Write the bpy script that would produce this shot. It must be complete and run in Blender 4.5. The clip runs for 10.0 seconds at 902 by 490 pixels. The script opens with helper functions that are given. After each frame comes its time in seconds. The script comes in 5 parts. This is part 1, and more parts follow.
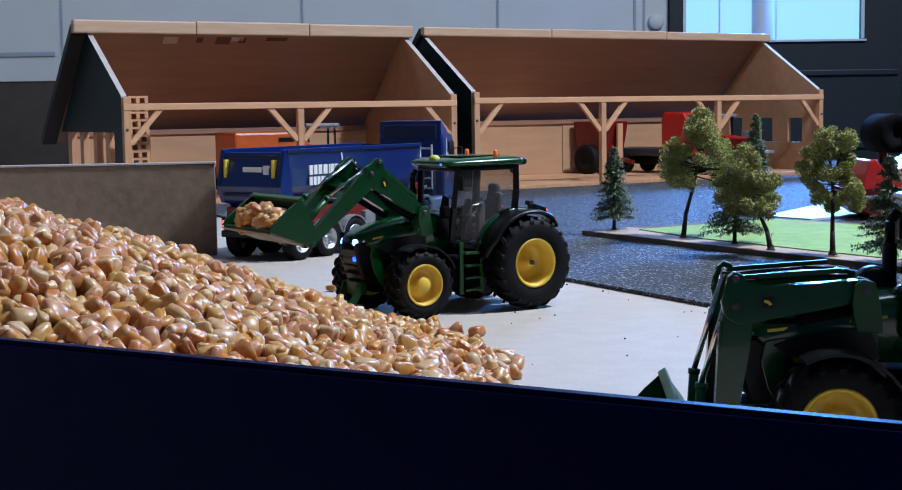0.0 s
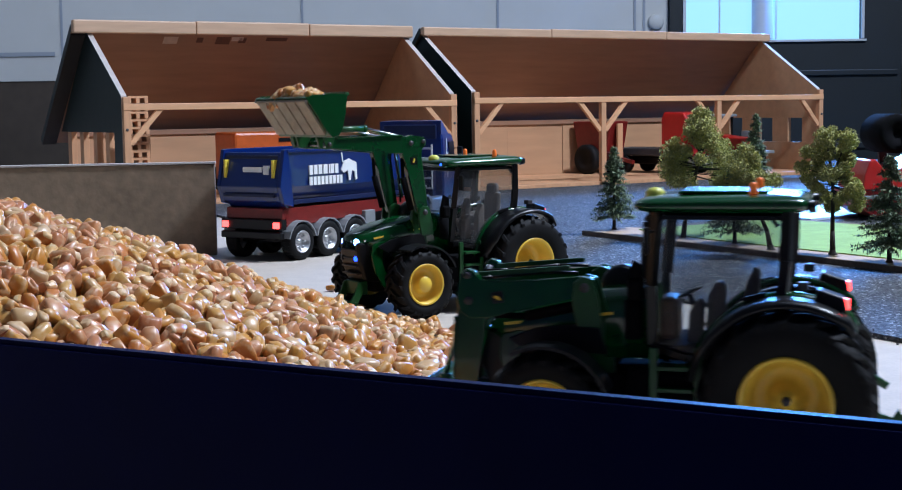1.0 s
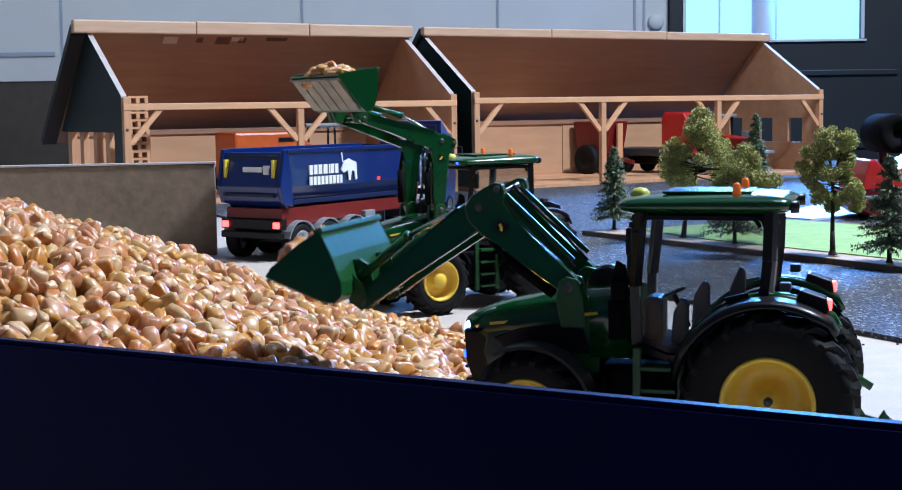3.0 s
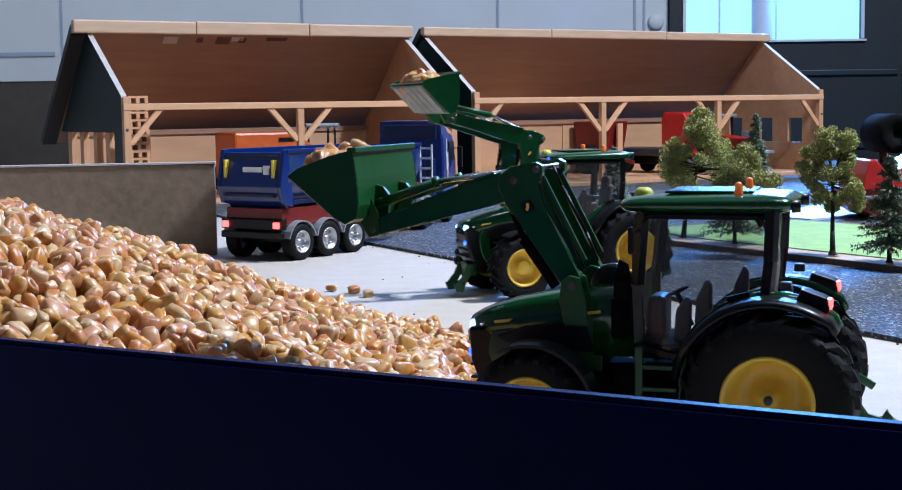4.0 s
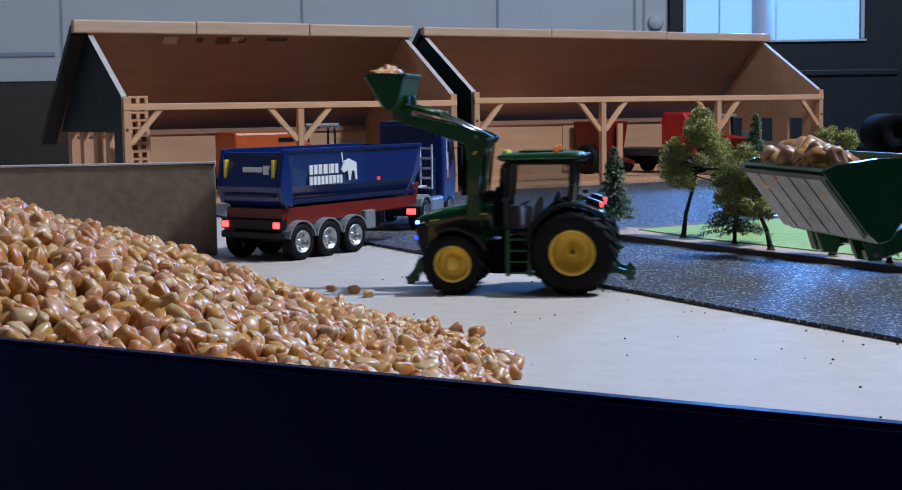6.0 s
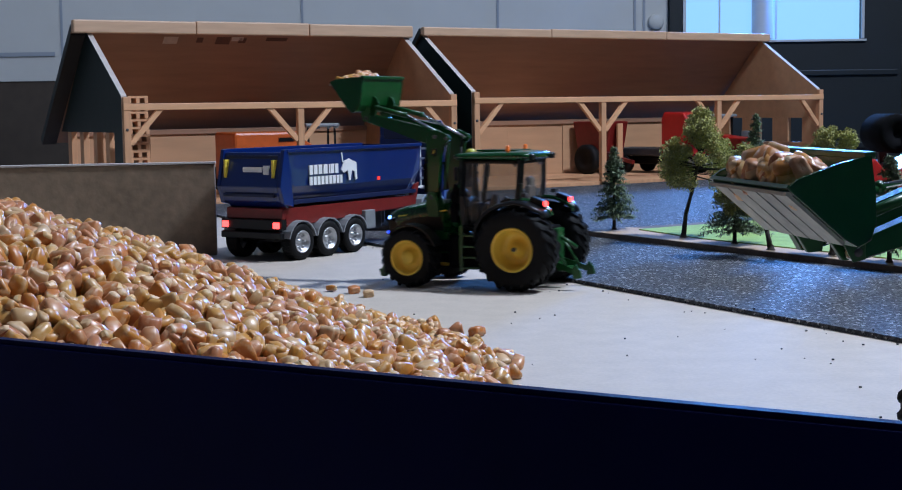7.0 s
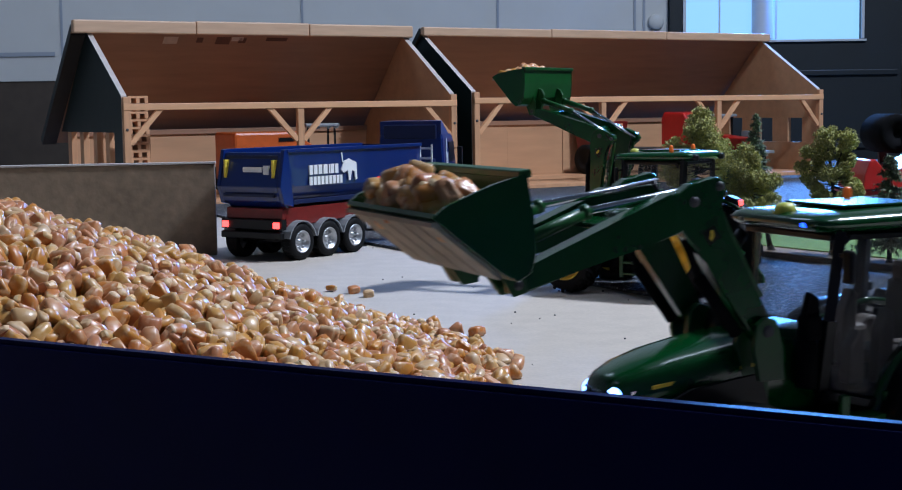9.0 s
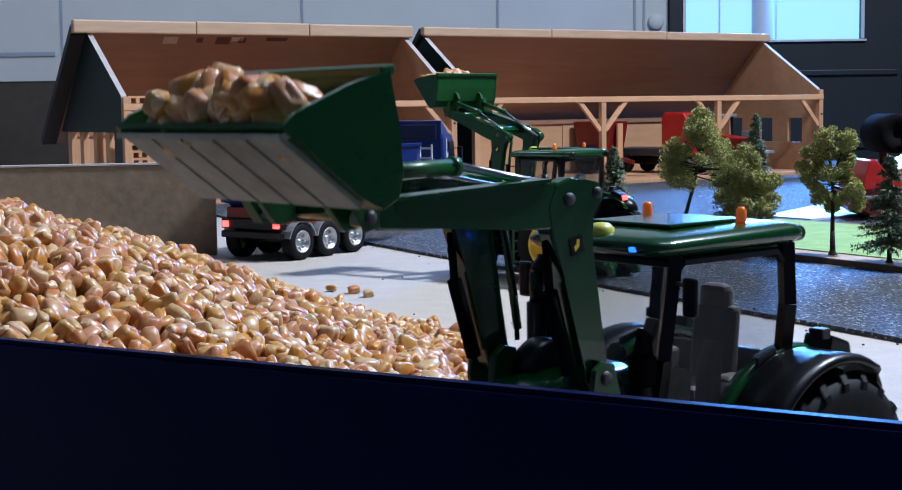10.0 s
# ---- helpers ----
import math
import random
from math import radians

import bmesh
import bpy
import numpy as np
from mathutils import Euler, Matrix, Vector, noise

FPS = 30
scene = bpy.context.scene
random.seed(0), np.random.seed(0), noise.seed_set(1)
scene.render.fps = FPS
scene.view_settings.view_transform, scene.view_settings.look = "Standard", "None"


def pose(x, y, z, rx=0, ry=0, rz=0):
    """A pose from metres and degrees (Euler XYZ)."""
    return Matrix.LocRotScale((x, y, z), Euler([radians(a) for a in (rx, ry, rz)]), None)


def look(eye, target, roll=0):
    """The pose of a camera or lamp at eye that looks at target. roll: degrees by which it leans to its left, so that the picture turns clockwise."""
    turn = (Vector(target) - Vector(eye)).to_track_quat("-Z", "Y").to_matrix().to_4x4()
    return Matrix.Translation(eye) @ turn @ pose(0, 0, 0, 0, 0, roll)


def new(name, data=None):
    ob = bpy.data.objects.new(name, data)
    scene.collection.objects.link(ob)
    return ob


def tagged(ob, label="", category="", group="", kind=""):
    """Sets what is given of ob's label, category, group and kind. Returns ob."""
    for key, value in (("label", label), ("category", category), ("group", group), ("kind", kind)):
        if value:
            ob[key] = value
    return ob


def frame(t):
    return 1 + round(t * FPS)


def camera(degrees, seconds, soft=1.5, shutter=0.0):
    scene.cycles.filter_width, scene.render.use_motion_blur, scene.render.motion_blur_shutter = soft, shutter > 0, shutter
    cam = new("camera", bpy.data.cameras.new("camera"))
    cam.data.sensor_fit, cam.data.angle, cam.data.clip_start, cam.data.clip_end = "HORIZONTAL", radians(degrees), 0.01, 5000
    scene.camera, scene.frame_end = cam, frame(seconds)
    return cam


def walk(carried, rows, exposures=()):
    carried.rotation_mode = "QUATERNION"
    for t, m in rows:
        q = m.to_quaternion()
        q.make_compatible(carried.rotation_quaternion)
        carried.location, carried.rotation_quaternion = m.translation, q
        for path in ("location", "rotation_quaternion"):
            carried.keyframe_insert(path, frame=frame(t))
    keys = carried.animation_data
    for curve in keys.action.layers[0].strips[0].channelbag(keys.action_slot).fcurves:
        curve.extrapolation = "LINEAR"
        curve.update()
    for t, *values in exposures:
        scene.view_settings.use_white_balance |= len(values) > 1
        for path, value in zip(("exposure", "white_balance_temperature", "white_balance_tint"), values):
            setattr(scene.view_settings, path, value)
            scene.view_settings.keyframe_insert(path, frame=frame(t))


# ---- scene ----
cam = camera(34.8, 10.0, soft=1.1, shutter=0.5)
EYE = Vector((0.0, 0.0, 0.1332))
AIM = EYE + Vector((0, math.cos(0.0948), -math.sin(0.0948)))
walk(cam, [(0.0, look(EYE, AIM, -0.83)), (10.0, look(EYE, AIM, -0.83))], [
    (t, e, 5000, 10) for t, e in ((0.0, 0.0), (0.6, 0.05), (1.2, 0.2), (2.5, 0.45), (3.8, 0.4), (4.5, 0.3), (5.0, 0.0), (5.5, -0.3), (7.0, -0.22), (7.5, -0.2), (8.5, -0.28), (9.0, -0.2), (9.5, 0.0), (10.0, 0.15))])

# ---- light ----
world = bpy.data.worlds.new("room_air")
scene.world = world
world.use_nodes = True
world.node_tree.nodes["Background"].inputs[0].default_value = (0.35, 0.52, 1.0, 1)
world.node_tree.nodes["Background"].inputs[1].default_value = 0.05


def area_lamp(name, eye, target, sx, sy, watts, colour):
    data = bpy.data.lights.new(name, "AREA")
    data.shape, data.size, data.size_y, data.energy, data.color = "RECTANGLE", sx, sy, watts, colour
    ob = new(name, data)
    ob.matrix_world = look(eye, target)
    return ob


area_lamp("ceiling_lamp_yard", (1.32, 1.2, 1.95), (0.1, 1.1, 0.0), 0.16, 0.16, 72, (1.0, 0.945, 0.88))
# soft fill added overhead, lifts the barn fronts and roof undersides
area_lamp("barn_fill_lamp", (0.55, 0.7, 2.2), (0.3, 2.0, 0.1), 0.6, 0.6, 9, (1.0, 0.97, 0.95))
area_lamp("window_daylight", (0.81, 3.575, 0.68), (0.0, 0.9, 0.0), 0.42, 0.30, 46, (0.18, 0.43, 1.0))
# added fill without a visible fixture, brightens the back wall
area_lamp("wall_fill_lamp", (-1.2, 2.5, 2.1), (-0.6, 3.4, 0.3), 0.5, 0.5, 6.5, (0.95, 0.97, 1.0))

# ---- materials ----
MATS = {}


def mat(name, colour, rough=0.5, metal=0.0, noise=None, vary=0.0, bump=0.0, scale=200.0, coat=0.0, emit=None, glow=0.0, spec=0.5, per_piece=0.0, second=None):
    """A procedural paint, plastic, wood or stone. colour and second are mixed by noise at two sizes."""
    m = bpy.data.materials.new(name)
    m.use_nodes = True
    nt = m.node_tree
    bs = nt.nodes["Principled BSDF"]
    bs.inputs["Base Color"].default_value = (*colour, 1)
    bs.inputs["Roughness"].default_value = rough
    bs.inputs["Metallic"].default_value = metal
    bs.inputs["Coat Weight"].default_value = coat
    bs.inputs["Specular IOR Level"].default_value = spec
    if emit:
        bs.inputs["Emission Color"].default_value = (*emit, 1)
        bs.inputs["Emission Strength"].default_value = glow
    if vary or bump:
        tc = nt.nodes.new("ShaderNodeTexCoord")
        big = nt.nodes.new("ShaderNodeTexNoise")
        big.inputs["Scale"].default_value = scale * 0.12
        big.inputs["Detail"].default_value = 4
        fine = nt.nodes.new("ShaderNodeTexNoise")
        fine.inputs["Scale"].default_value = scale
        fine.inputs["Detail"].default_value = 6
        for n in (big, fine):
            if noise:
                mp = nt.nodes.new("ShaderNodeMapping")
                mp.inputs["Scale"].default_value = noise
                nt.links.new(tc.outputs["Object"], mp.inputs[0])
                nt.links.new(mp.outputs[0], n.inputs["Vector"])
            else:
                nt.links.new(tc.outputs["Object"], n.inputs["Vector"])
        add = nt.nodes.new("ShaderNodeMath")
        add.operation = "MULTIPLY_ADD"
        add.inputs[1].default_value = 0.5
        half = nt.nodes.new("ShaderNodeMath")
        half.operation = "MULTIPLY"
        half.inputs[1].default_value = 0.5
        nt.links.new(big.outputs[0], half.inputs[0])
        nt.links.new(fine.outputs[0], add.inputs[0])
        nt.links.new(half.outputs[0], add.inputs[2])
        ramp = nt.nodes.new("ShaderNodeValToRGB")
        ramp.color_ramp.elements[0].position, ramp.color_ramp.elements[1].position = 0.3, 0.7
        dark = second or tuple(c * (1 - vary) for c in colour)
        light = tuple(min(1, c * (1 + vary * 0.6)) for c in colour)
        ramp.color_ramp.elements[0].color, ramp.color_ramp.elements[1].color = (*dark, 1), (*light, 1)
        nt.links.new(add.outputs[0], ramp.inputs[0])
        last = ramp.outputs[0]
        if per_piece:
            info = nt.nodes.new("ShaderNodeNewGeometry")
            ob = nt.nodes.new("ShaderNodeObjectInfo")
            s = nt.nodes.new("ShaderNodeMath")
            s.operation = "ADD"
            nt.links.new(info.outputs["Random Per Island"], s.inputs[0])
            nt.links.new(ob.outputs["Random"], s.inputs[1])
            f = nt.nodes.new("ShaderNodeMath")
            f.operation = "FRACT"
            nt.links.new(s.outputs[0], f.inputs[0])
            hs = nt.nodes.new("ShaderNodeHueSaturation")
            mr = nt.nodes.new("ShaderNodeMapRange")
            mr.inputs["To Min"].default_value, mr.inputs["To Max"].default_value = 1 - per_piece, 1 + per_piece * 0.8
            nt.links.new(f.outputs[0], mr.inputs["Value"])
            nt.links.new(mr.outputs[0], hs.inputs["Value"])
            mh = nt.nodes.new("ShaderNodeMapRange")
            mh.inputs["To Min"].default_value, mh.inputs["To Max"].default_value = 0.5 + per_piece * 0.03, 0.5 - per_piece * 0.05
            nt.links.new(f.outputs[0], mh.inputs["Value"])
            nt.links.new(mh.outputs[0], hs.inputs["Hue"])
            swirl = nt.nodes.new("ShaderNodeMath")
            swirl.operation = "MULTIPLY"
            swirl.inputs[1].default_value = 7.31
            nt.links.new(s.outputs[0], swirl.inputs[0])
            wrap = nt.nodes.new("ShaderNodeMath")
            wrap.operation = "FRACT"
            nt.links.new(swirl.outputs[0], wrap.inputs[0])
            sat = nt.nodes.new("ShaderNodeMapRange")
            sat.inputs["To Min"].default_value, sat.inputs["To Max"].default_value = 1 - per_piece * 0.8, 1 + per_piece * 0.3
            nt.links.new(wrap.outputs[0], sat.inputs["Value"])
            nt.links.new(sat.outputs[0], hs.inputs["Saturation"])
            nt.links.new(last, hs.inputs["Color"])
            last = hs.outputs[0]
        if vary:
            nt.links.new(last, bs.inputs["Base Color"])
        if bump:
            bp = nt.nodes.new("ShaderNodeBump")
            bp.inputs["Strength"].default_value = bump
            bp.inputs["Distance"].default_value = 0.3 / scale
            nt.links.new(fine.outputs[0], bp.inputs["Height"])
            nt.links.new(bp.outputs[0], bs.inputs["Normal"])
    MATS[name] = m
    return m


def glass(name, tint=(0.8, 0.85, 0.85), rough=0.05, clear=0.8):
    m = bpy.data.materials.new(name)
    m.use_nodes = True
    nt = m.node_tree
    bs = nt.nodes["Principled BSDF"]
    bs.inputs["Base Color"].default_value = (0.16, 0.16, 0.165, 1)
    bs.inputs["Roughness"].default_value = rough
    bs.inputs["IOR"].default_value = 1.45
    tr = nt.nodes.new("ShaderNodeBsdfTransparent")
    tr.inputs[0].default_value = (*tint, 1)
    mx = nt.nodes.new("ShaderNodeMixShader")
    mx.inputs[0].default_value = clear
    nt.links.new(bs.outputs[0], mx.inputs[1])
    nt.links.new(tr.outputs[0], mx.inputs[2])
    nt.links.new(mx.outputs[0], nt.nodes["Material Output"].inputs[0])
    return m


GREEN = mat("green_paint", (0.005, 0.052, 0.009), 0.22, vary=0.18, scale=120, coat=0.35)
GREEN_DULL = mat("green_scuffed_paint", (0.011, 0.072, 0.012), 0.36, vary=0.3, scale=150, bump=0.05)
YELLOW = mat("yellow_rim_plastic", (0.82, 0.56, 0.045), 0.38, vary=0.12, scale=150)
RUBBER = mat("black_rubber", (0.0045, 0.0045, 0.005), 0.7, vary=0.35, scale=260, bump=0.15, spec=0.22)
MATT_BLACK = mat("matt_black_foam", (0.006, 0.006, 0.007), 1.0, vary=0.3, scale=200, spec=0.08)
BLACK = mat("black_plastic", (0.006, 0.006, 0.007), 0.33, vary=0.3, scale=200, spec=0.3)
DARK = mat("dark_grey_plastic", (0.05, 0.05, 0.055), 0.5, vary=0.3, scale=200)
CHROME = mat("bright_steel", (0.75, 0.77, 0.8), 0.22, 1.0, vary=0.1, scale=200)
SILVER = mat("silver_rim", (0.55, 0.56, 0.58), 0.35, 0.85, vary=0.2, scale=200)
STEELWORN = mat("worn_steel_strip", (0.34, 0.36, 0.32), 0.5, 0.2, vary=0.4, scale=180, bump=0.1)
BLUE = mat("blue_paint", (0.0055, 0.02, 0.14), 0.28, vary=0.15, scale=100, coat=0.5)
BLUE_DARK = mat("dark_blue_plastic", (0.006, 0.012, 0.06), 0.45, vary=0.2, scale=100)
RED = mat("red_chassis_paint", (0.16, 0.012, 0.009), 0.4, vary=0.25, scale=150)
RED_BRIGHT = mat("bright_red_paint", (0.48, 0.013, 0.01), 0.35, vary=0.15, scale=120, coat=0.3)
ORANGE = mat("orange_paint", (0.5, 0.1, 0.012), 0.4, vary=0.2, scale=120)
GREY = mat("grey_plastic", (0.22, 0.23, 0.24), 0.5, vary=0.2, scale=150)
SEAT = mat("grey_brown_seat", (0.15, 0.125, 0.105), 0.6, vary=0.25, scale=150)
WHITE = mat("white_print", (0.8, 0.8, 0.8), 0.5, vary=0.06, scale=100)
GLASS = glass("cab_glass", (0.9, 0.92, 0.92), 0.05, 0.74)
LAMP_WHITE = mat("headlight_glow", (0.8, 0.85, 1.0), 0.2, emit=(0.22, 0.34, 1.0), glow=9)
LAMP_BLUE = mat("blue_spot_glow", (0.3, 0.4, 1.0), 0.2, emit=(0.03, 0.07, 1.0), glow=5)
LAMP_RED = mat("tail_light_glow", (0.8, 0.03, 0.02), 0.3, emit=(1.0, 0.045, 0.03), glow=6)
LAMP_DIM = mat("tail_lens", (0.7, 0.03, 0.02), 0.3, emit=(1.0, 0.05, 0.02), glow=1.2)
AMBER = mat("amber_lens", (0.85, 0.2, 0.03), 0.25, emit=(1.0, 0.18, 0.02), glow=0.15)
DOME = mat("yellow_green_dome", (0.62, 0.62, 0.08), 0.4, vary=0.1, scale=200)
DECAL = mat("yellow_decal", (0.8, 0.62, 0.05), 0.4)

WOOD = mat("pale_pine", (0.62, 0.34, 0.17), 0.55, noise=(1, 1, 0.12), vary=0.3, scale=160, bump=0.08)
WOOD_PALE = mat("pale_ridge_wood", (0.56, 0.375, 0.235), 0.55, noise=(0.12, 1, 1), vary=0.2, scale=160, bump=0.06)
WOOD_BEAM = mat("pine_beam", (0.68, 0.38, 0.19), 0.5, noise=(0.12, 1, 1), vary=0.22, scale=160, bump=0.06)
PLY = mat("brown_plywood", (0.33, 0.185, 0.11), 0.5, noise=(0.15, 1, 1), vary=0.25, scale=70, bump=0.05)
PLY_LIGHT = mat("light_plywood", (0.5, 0.29, 0.15), 0.55, noise=(0.15, 1, 1), vary=0.2, scale=70, bump=0.05)
BARN_GREEN = mat("dark_green_stained_board", (0.006, 0.016, 0.014), 0.45, vary=0.3, scale=60, bump=0.05)
# dark brown that deepens the shade under the roof overhang
VERGE = mat("dark_verge_underside", (0.022, 0.015, 0.011), 0.6, noise=(0.2, 1, 1), vary=0.3, scale=60, bump=0.05)
GABLE_EDGE = mat("grey_sawn_edge", (0.55, 0.5, 0.46), 0.6, vary=0.15, scale=120)
STAIN = mat("torn_paper_stain", (0.12, 0.05, 0.03), 0.7, vary=0.4, scale=120)
PAPER = mat("tape_patch", (0.55, 0.43, 0.34), 0.6, vary=0.2, scale=120)
TABLE = mat("fine_concrete_board", (0.5, 0.44, 0.37), 0.75, vary=0.13, scale=420, bump=0.1)
CONCRETE = mat("concrete_panel", (0.25, 0.185, 0.12), 0.8, vary=0.4, scale=110, bump=0.15)
NAVY = mat("navy_lacquered_board", (0.0015, 0.003, 0.045), 0.45, vary=0.2, scale=60, spec=0.07)
CORK = mat("cork_edge", (0.15, 0.115, 0.09), 0.85, vary=0.5, scale=420, bump=0.4)
SAND = mat("sandy_base", (0.46, 0.34, 0.23), 0.85, vary=0.25, scale=420, bump=0.2)
GRASS = mat("grass_mat", (0.3, 0.44, 0.11), 0.9, vary=0.3, scale=500, bump=0.5)
FOIL = mat("pale_blue_board", (0.6, 0.66, 0.78), 0.35, vary=0.08, scale=30)
BARK = mat("dark_bark", (0.03, 0.022, 0.016), 0.85, vary=0.4, scale=300, bump=0.4)
LEAF = mat("olive_foliage", (0.43, 0.43, 0.11), 0.8, vary=0.3, scale=150, per_piece=0.32)
LEAF_DARK = mat("dark_green_needles", (0.19, 0.25, 0.13), 0.8, vary=0.35, scale=150, per_piece=0.45)


def maize_paint():
    """Each kernel takes its own tint between cream, yellow, orange and pinkish brown, with paler streaks."""
    m = mat("maize_kernel", (0.6, 0.35, 0.1), 0.36, vary=0.3, scale=260, bump=0.12, coat=0.12)
    nt = m.node_tree
    bs = nt.nodes["Principled BSDF"]
    geo, info = nt.nodes.new("ShaderNodeNewGeometry"), nt.nodes.new("ShaderNodeObjectInfo")
    add, fr = nt.nodes.new("ShaderNodeMath"), nt.nodes.new("ShaderNodeMath")
    add.operation, fr.operation = "ADD", "FRACT"
    nt.links.new(geo.outputs["Random Per Island"], add.inputs[0])
    nt.links.new(info.outputs["Random"], add.inputs[1])
    nt.links.new(add.outputs[0], fr.inputs[0])
    ramp = nt.nodes.new("ShaderNodeValToRGB")
    e = ramp.color_ramp.elements
    e[0].position, e[0].color = 0.0, (0.56, 0.38, 0.21, 1)
    e[1].position, e[1].color = 1.0, (0.4, 0.14, 0.045, 1)
    for at, col in ((0.2, (0.55, 0.31, 0.08)), (0.42, (0.53, 0.245, 0.03)), (0.62, (0.47, 0.165, 0.03)), (0.8, (0.53, 0.265, 0.12))):
        e.new(at).color = (*col, 1)
    nt.links.new(fr.outputs[0], ramp.inputs[0])
    tc, streak = nt.nodes.new("ShaderNodeTexCoord"), nt.nodes.new("ShaderNodeTexNoise")
    streak.inputs["Scale"].default_value = 230
    streak.inputs["Detail"].default_value = 3
    nt.links.new(tc.outputs["Object"], streak.inputs["Vector"])
    cut = nt.nodes.new("ShaderNodeMapRange")
    cut.inputs["From Min"].default_value, cut.inputs["From Max"].default_value = 0.5, 0.72
    cut.inputs["To Max"].default_value = 0.6
    nt.links.new(streak.outputs[0], cut.inputs["Value"])
    mix = nt.nodes.new("ShaderNodeMix")
    mix.data_type = "RGBA"
    nt.links.new(cut.outputs[0], mix.inputs["Factor"])
    nt.links.new(ramp.outputs[0], mix.inputs[6])
    mix.inputs[7].default_value = (0.66, 0.51, 0.32, 1)
    nt.links.new(mix.outputs[2], bs.inputs["Base Color"])
    return m


KERNEL = maize_paint()
# darker kernel brown: shade in the gaps of the heap, put into the colour
KERNEL_SHADE = mat("maize_gap_shade", (0.28, 0.14, 0.05), 0.8, vary=0.4, scale=150, bump=0.3)
KERNEL_TIP = mat("pale_kernel_tip", (0.66, 0.48, 0.24), 0.45, vary=0.3, scale=200, per_piece=0.2, second=(0.56, 0.36, 0.14))
WALL = mat("pale_wall_panel", (0.56, 0.565, 0.55), 0.7, vary=0.06, scale=12)
WALL_LOW = mat("brown_wall_base", (0.06, 0.046, 0.034), 0.8, vary=0.25, scale=30)
SEAM = mat("panel_joint", (0.3, 0.33, 0.38), 0.7)
DOOR_DARK = mat("dark_green_door_panel", (0.006, 0.011, 0.015), 0.5, vary=0.2, scale=15)
CREAM = mat("cream_trim", (0.5, 0.46, 0.36), 0.6, vary=0.1, scale=15)
ROOM = mat("room_plaster", (0.3, 0.3, 0.3), 0.8, vary=0.08, scale=6)
SKY_GLOW = mat("daylight_pane", (0.02, 0.03, 0.05), 0.6, emit=(0.45, 0.73, 1.0), glow=1.05)


def asphalt():
    m = mat("granular_roofing_mat", (0.06, 0.064, 0.075), 0.55, vary=0.5, scale=500, bump=0.6)
    nt = m.node_tree
    bs = nt.nodes["Principled BSDF"]
    vo = nt.nodes.new("ShaderNodeTexVoronoi")
    vo.inputs["Scale"].default_value = 620
    tc = nt.nodes.new("ShaderNodeTexCoord")
    nt.links.new(tc.outputs["Object"], vo.inputs["Vector"])
    sp = nt.nodes.new("ShaderNodeSeparateColor")
    nt.links.new(vo.outputs["Color"], sp.inputs[0])
    bs.inputs["Specular IOR Level"].default_value = 0.3
    mr = nt.nodes.new("ShaderNodeMapRange")
    mr.inputs["To Min"].default_value, mr.inputs["To Max"].default_value = 0.5, 1.0
    nt.links.new(sp.outputs[0], mr.inputs["Value"])
    nt.links.new(mr.outputs[0], bs.inputs["Roughness"])
    ramp = nt.nodes.new("ShaderNodeValToRGB")
    e = ramp.color_ramp.elements
    e[0].position, e[0].color = 0.0, (0.022, 0.024, 0.03, 1)
    e[1].position, e[1].color = 1.0, (0.5, 0.5, 0.5, 1)
    k = e.new(0.62)
    k.color = (0.055, 0.06, 0.07, 1)
    k = e.new(0.9)
    k.color = (0.1, 0.105, 0.115, 1)
    nt.links.new(sp.outputs[1], ramp.inputs[0])
    nt.links.new(ramp.outputs[0], bs.inputs["Base Color"])
    bp = nt.nodes.new("ShaderNodeBump")
    bp.inputs["Strength"].default_value, bp.inputs["Distance"].default_value = 1.0, 0.0012
    nt.links.new(sp.outputs[2], bp.inputs["Height"])
    nt.links.new(bp.outputs[0], bs.inputs["Normal"])
    return m


ASPHALT = asphalt()

# ---- mesh helpers; lengths of toys in millimetres ----
MM = 0.001


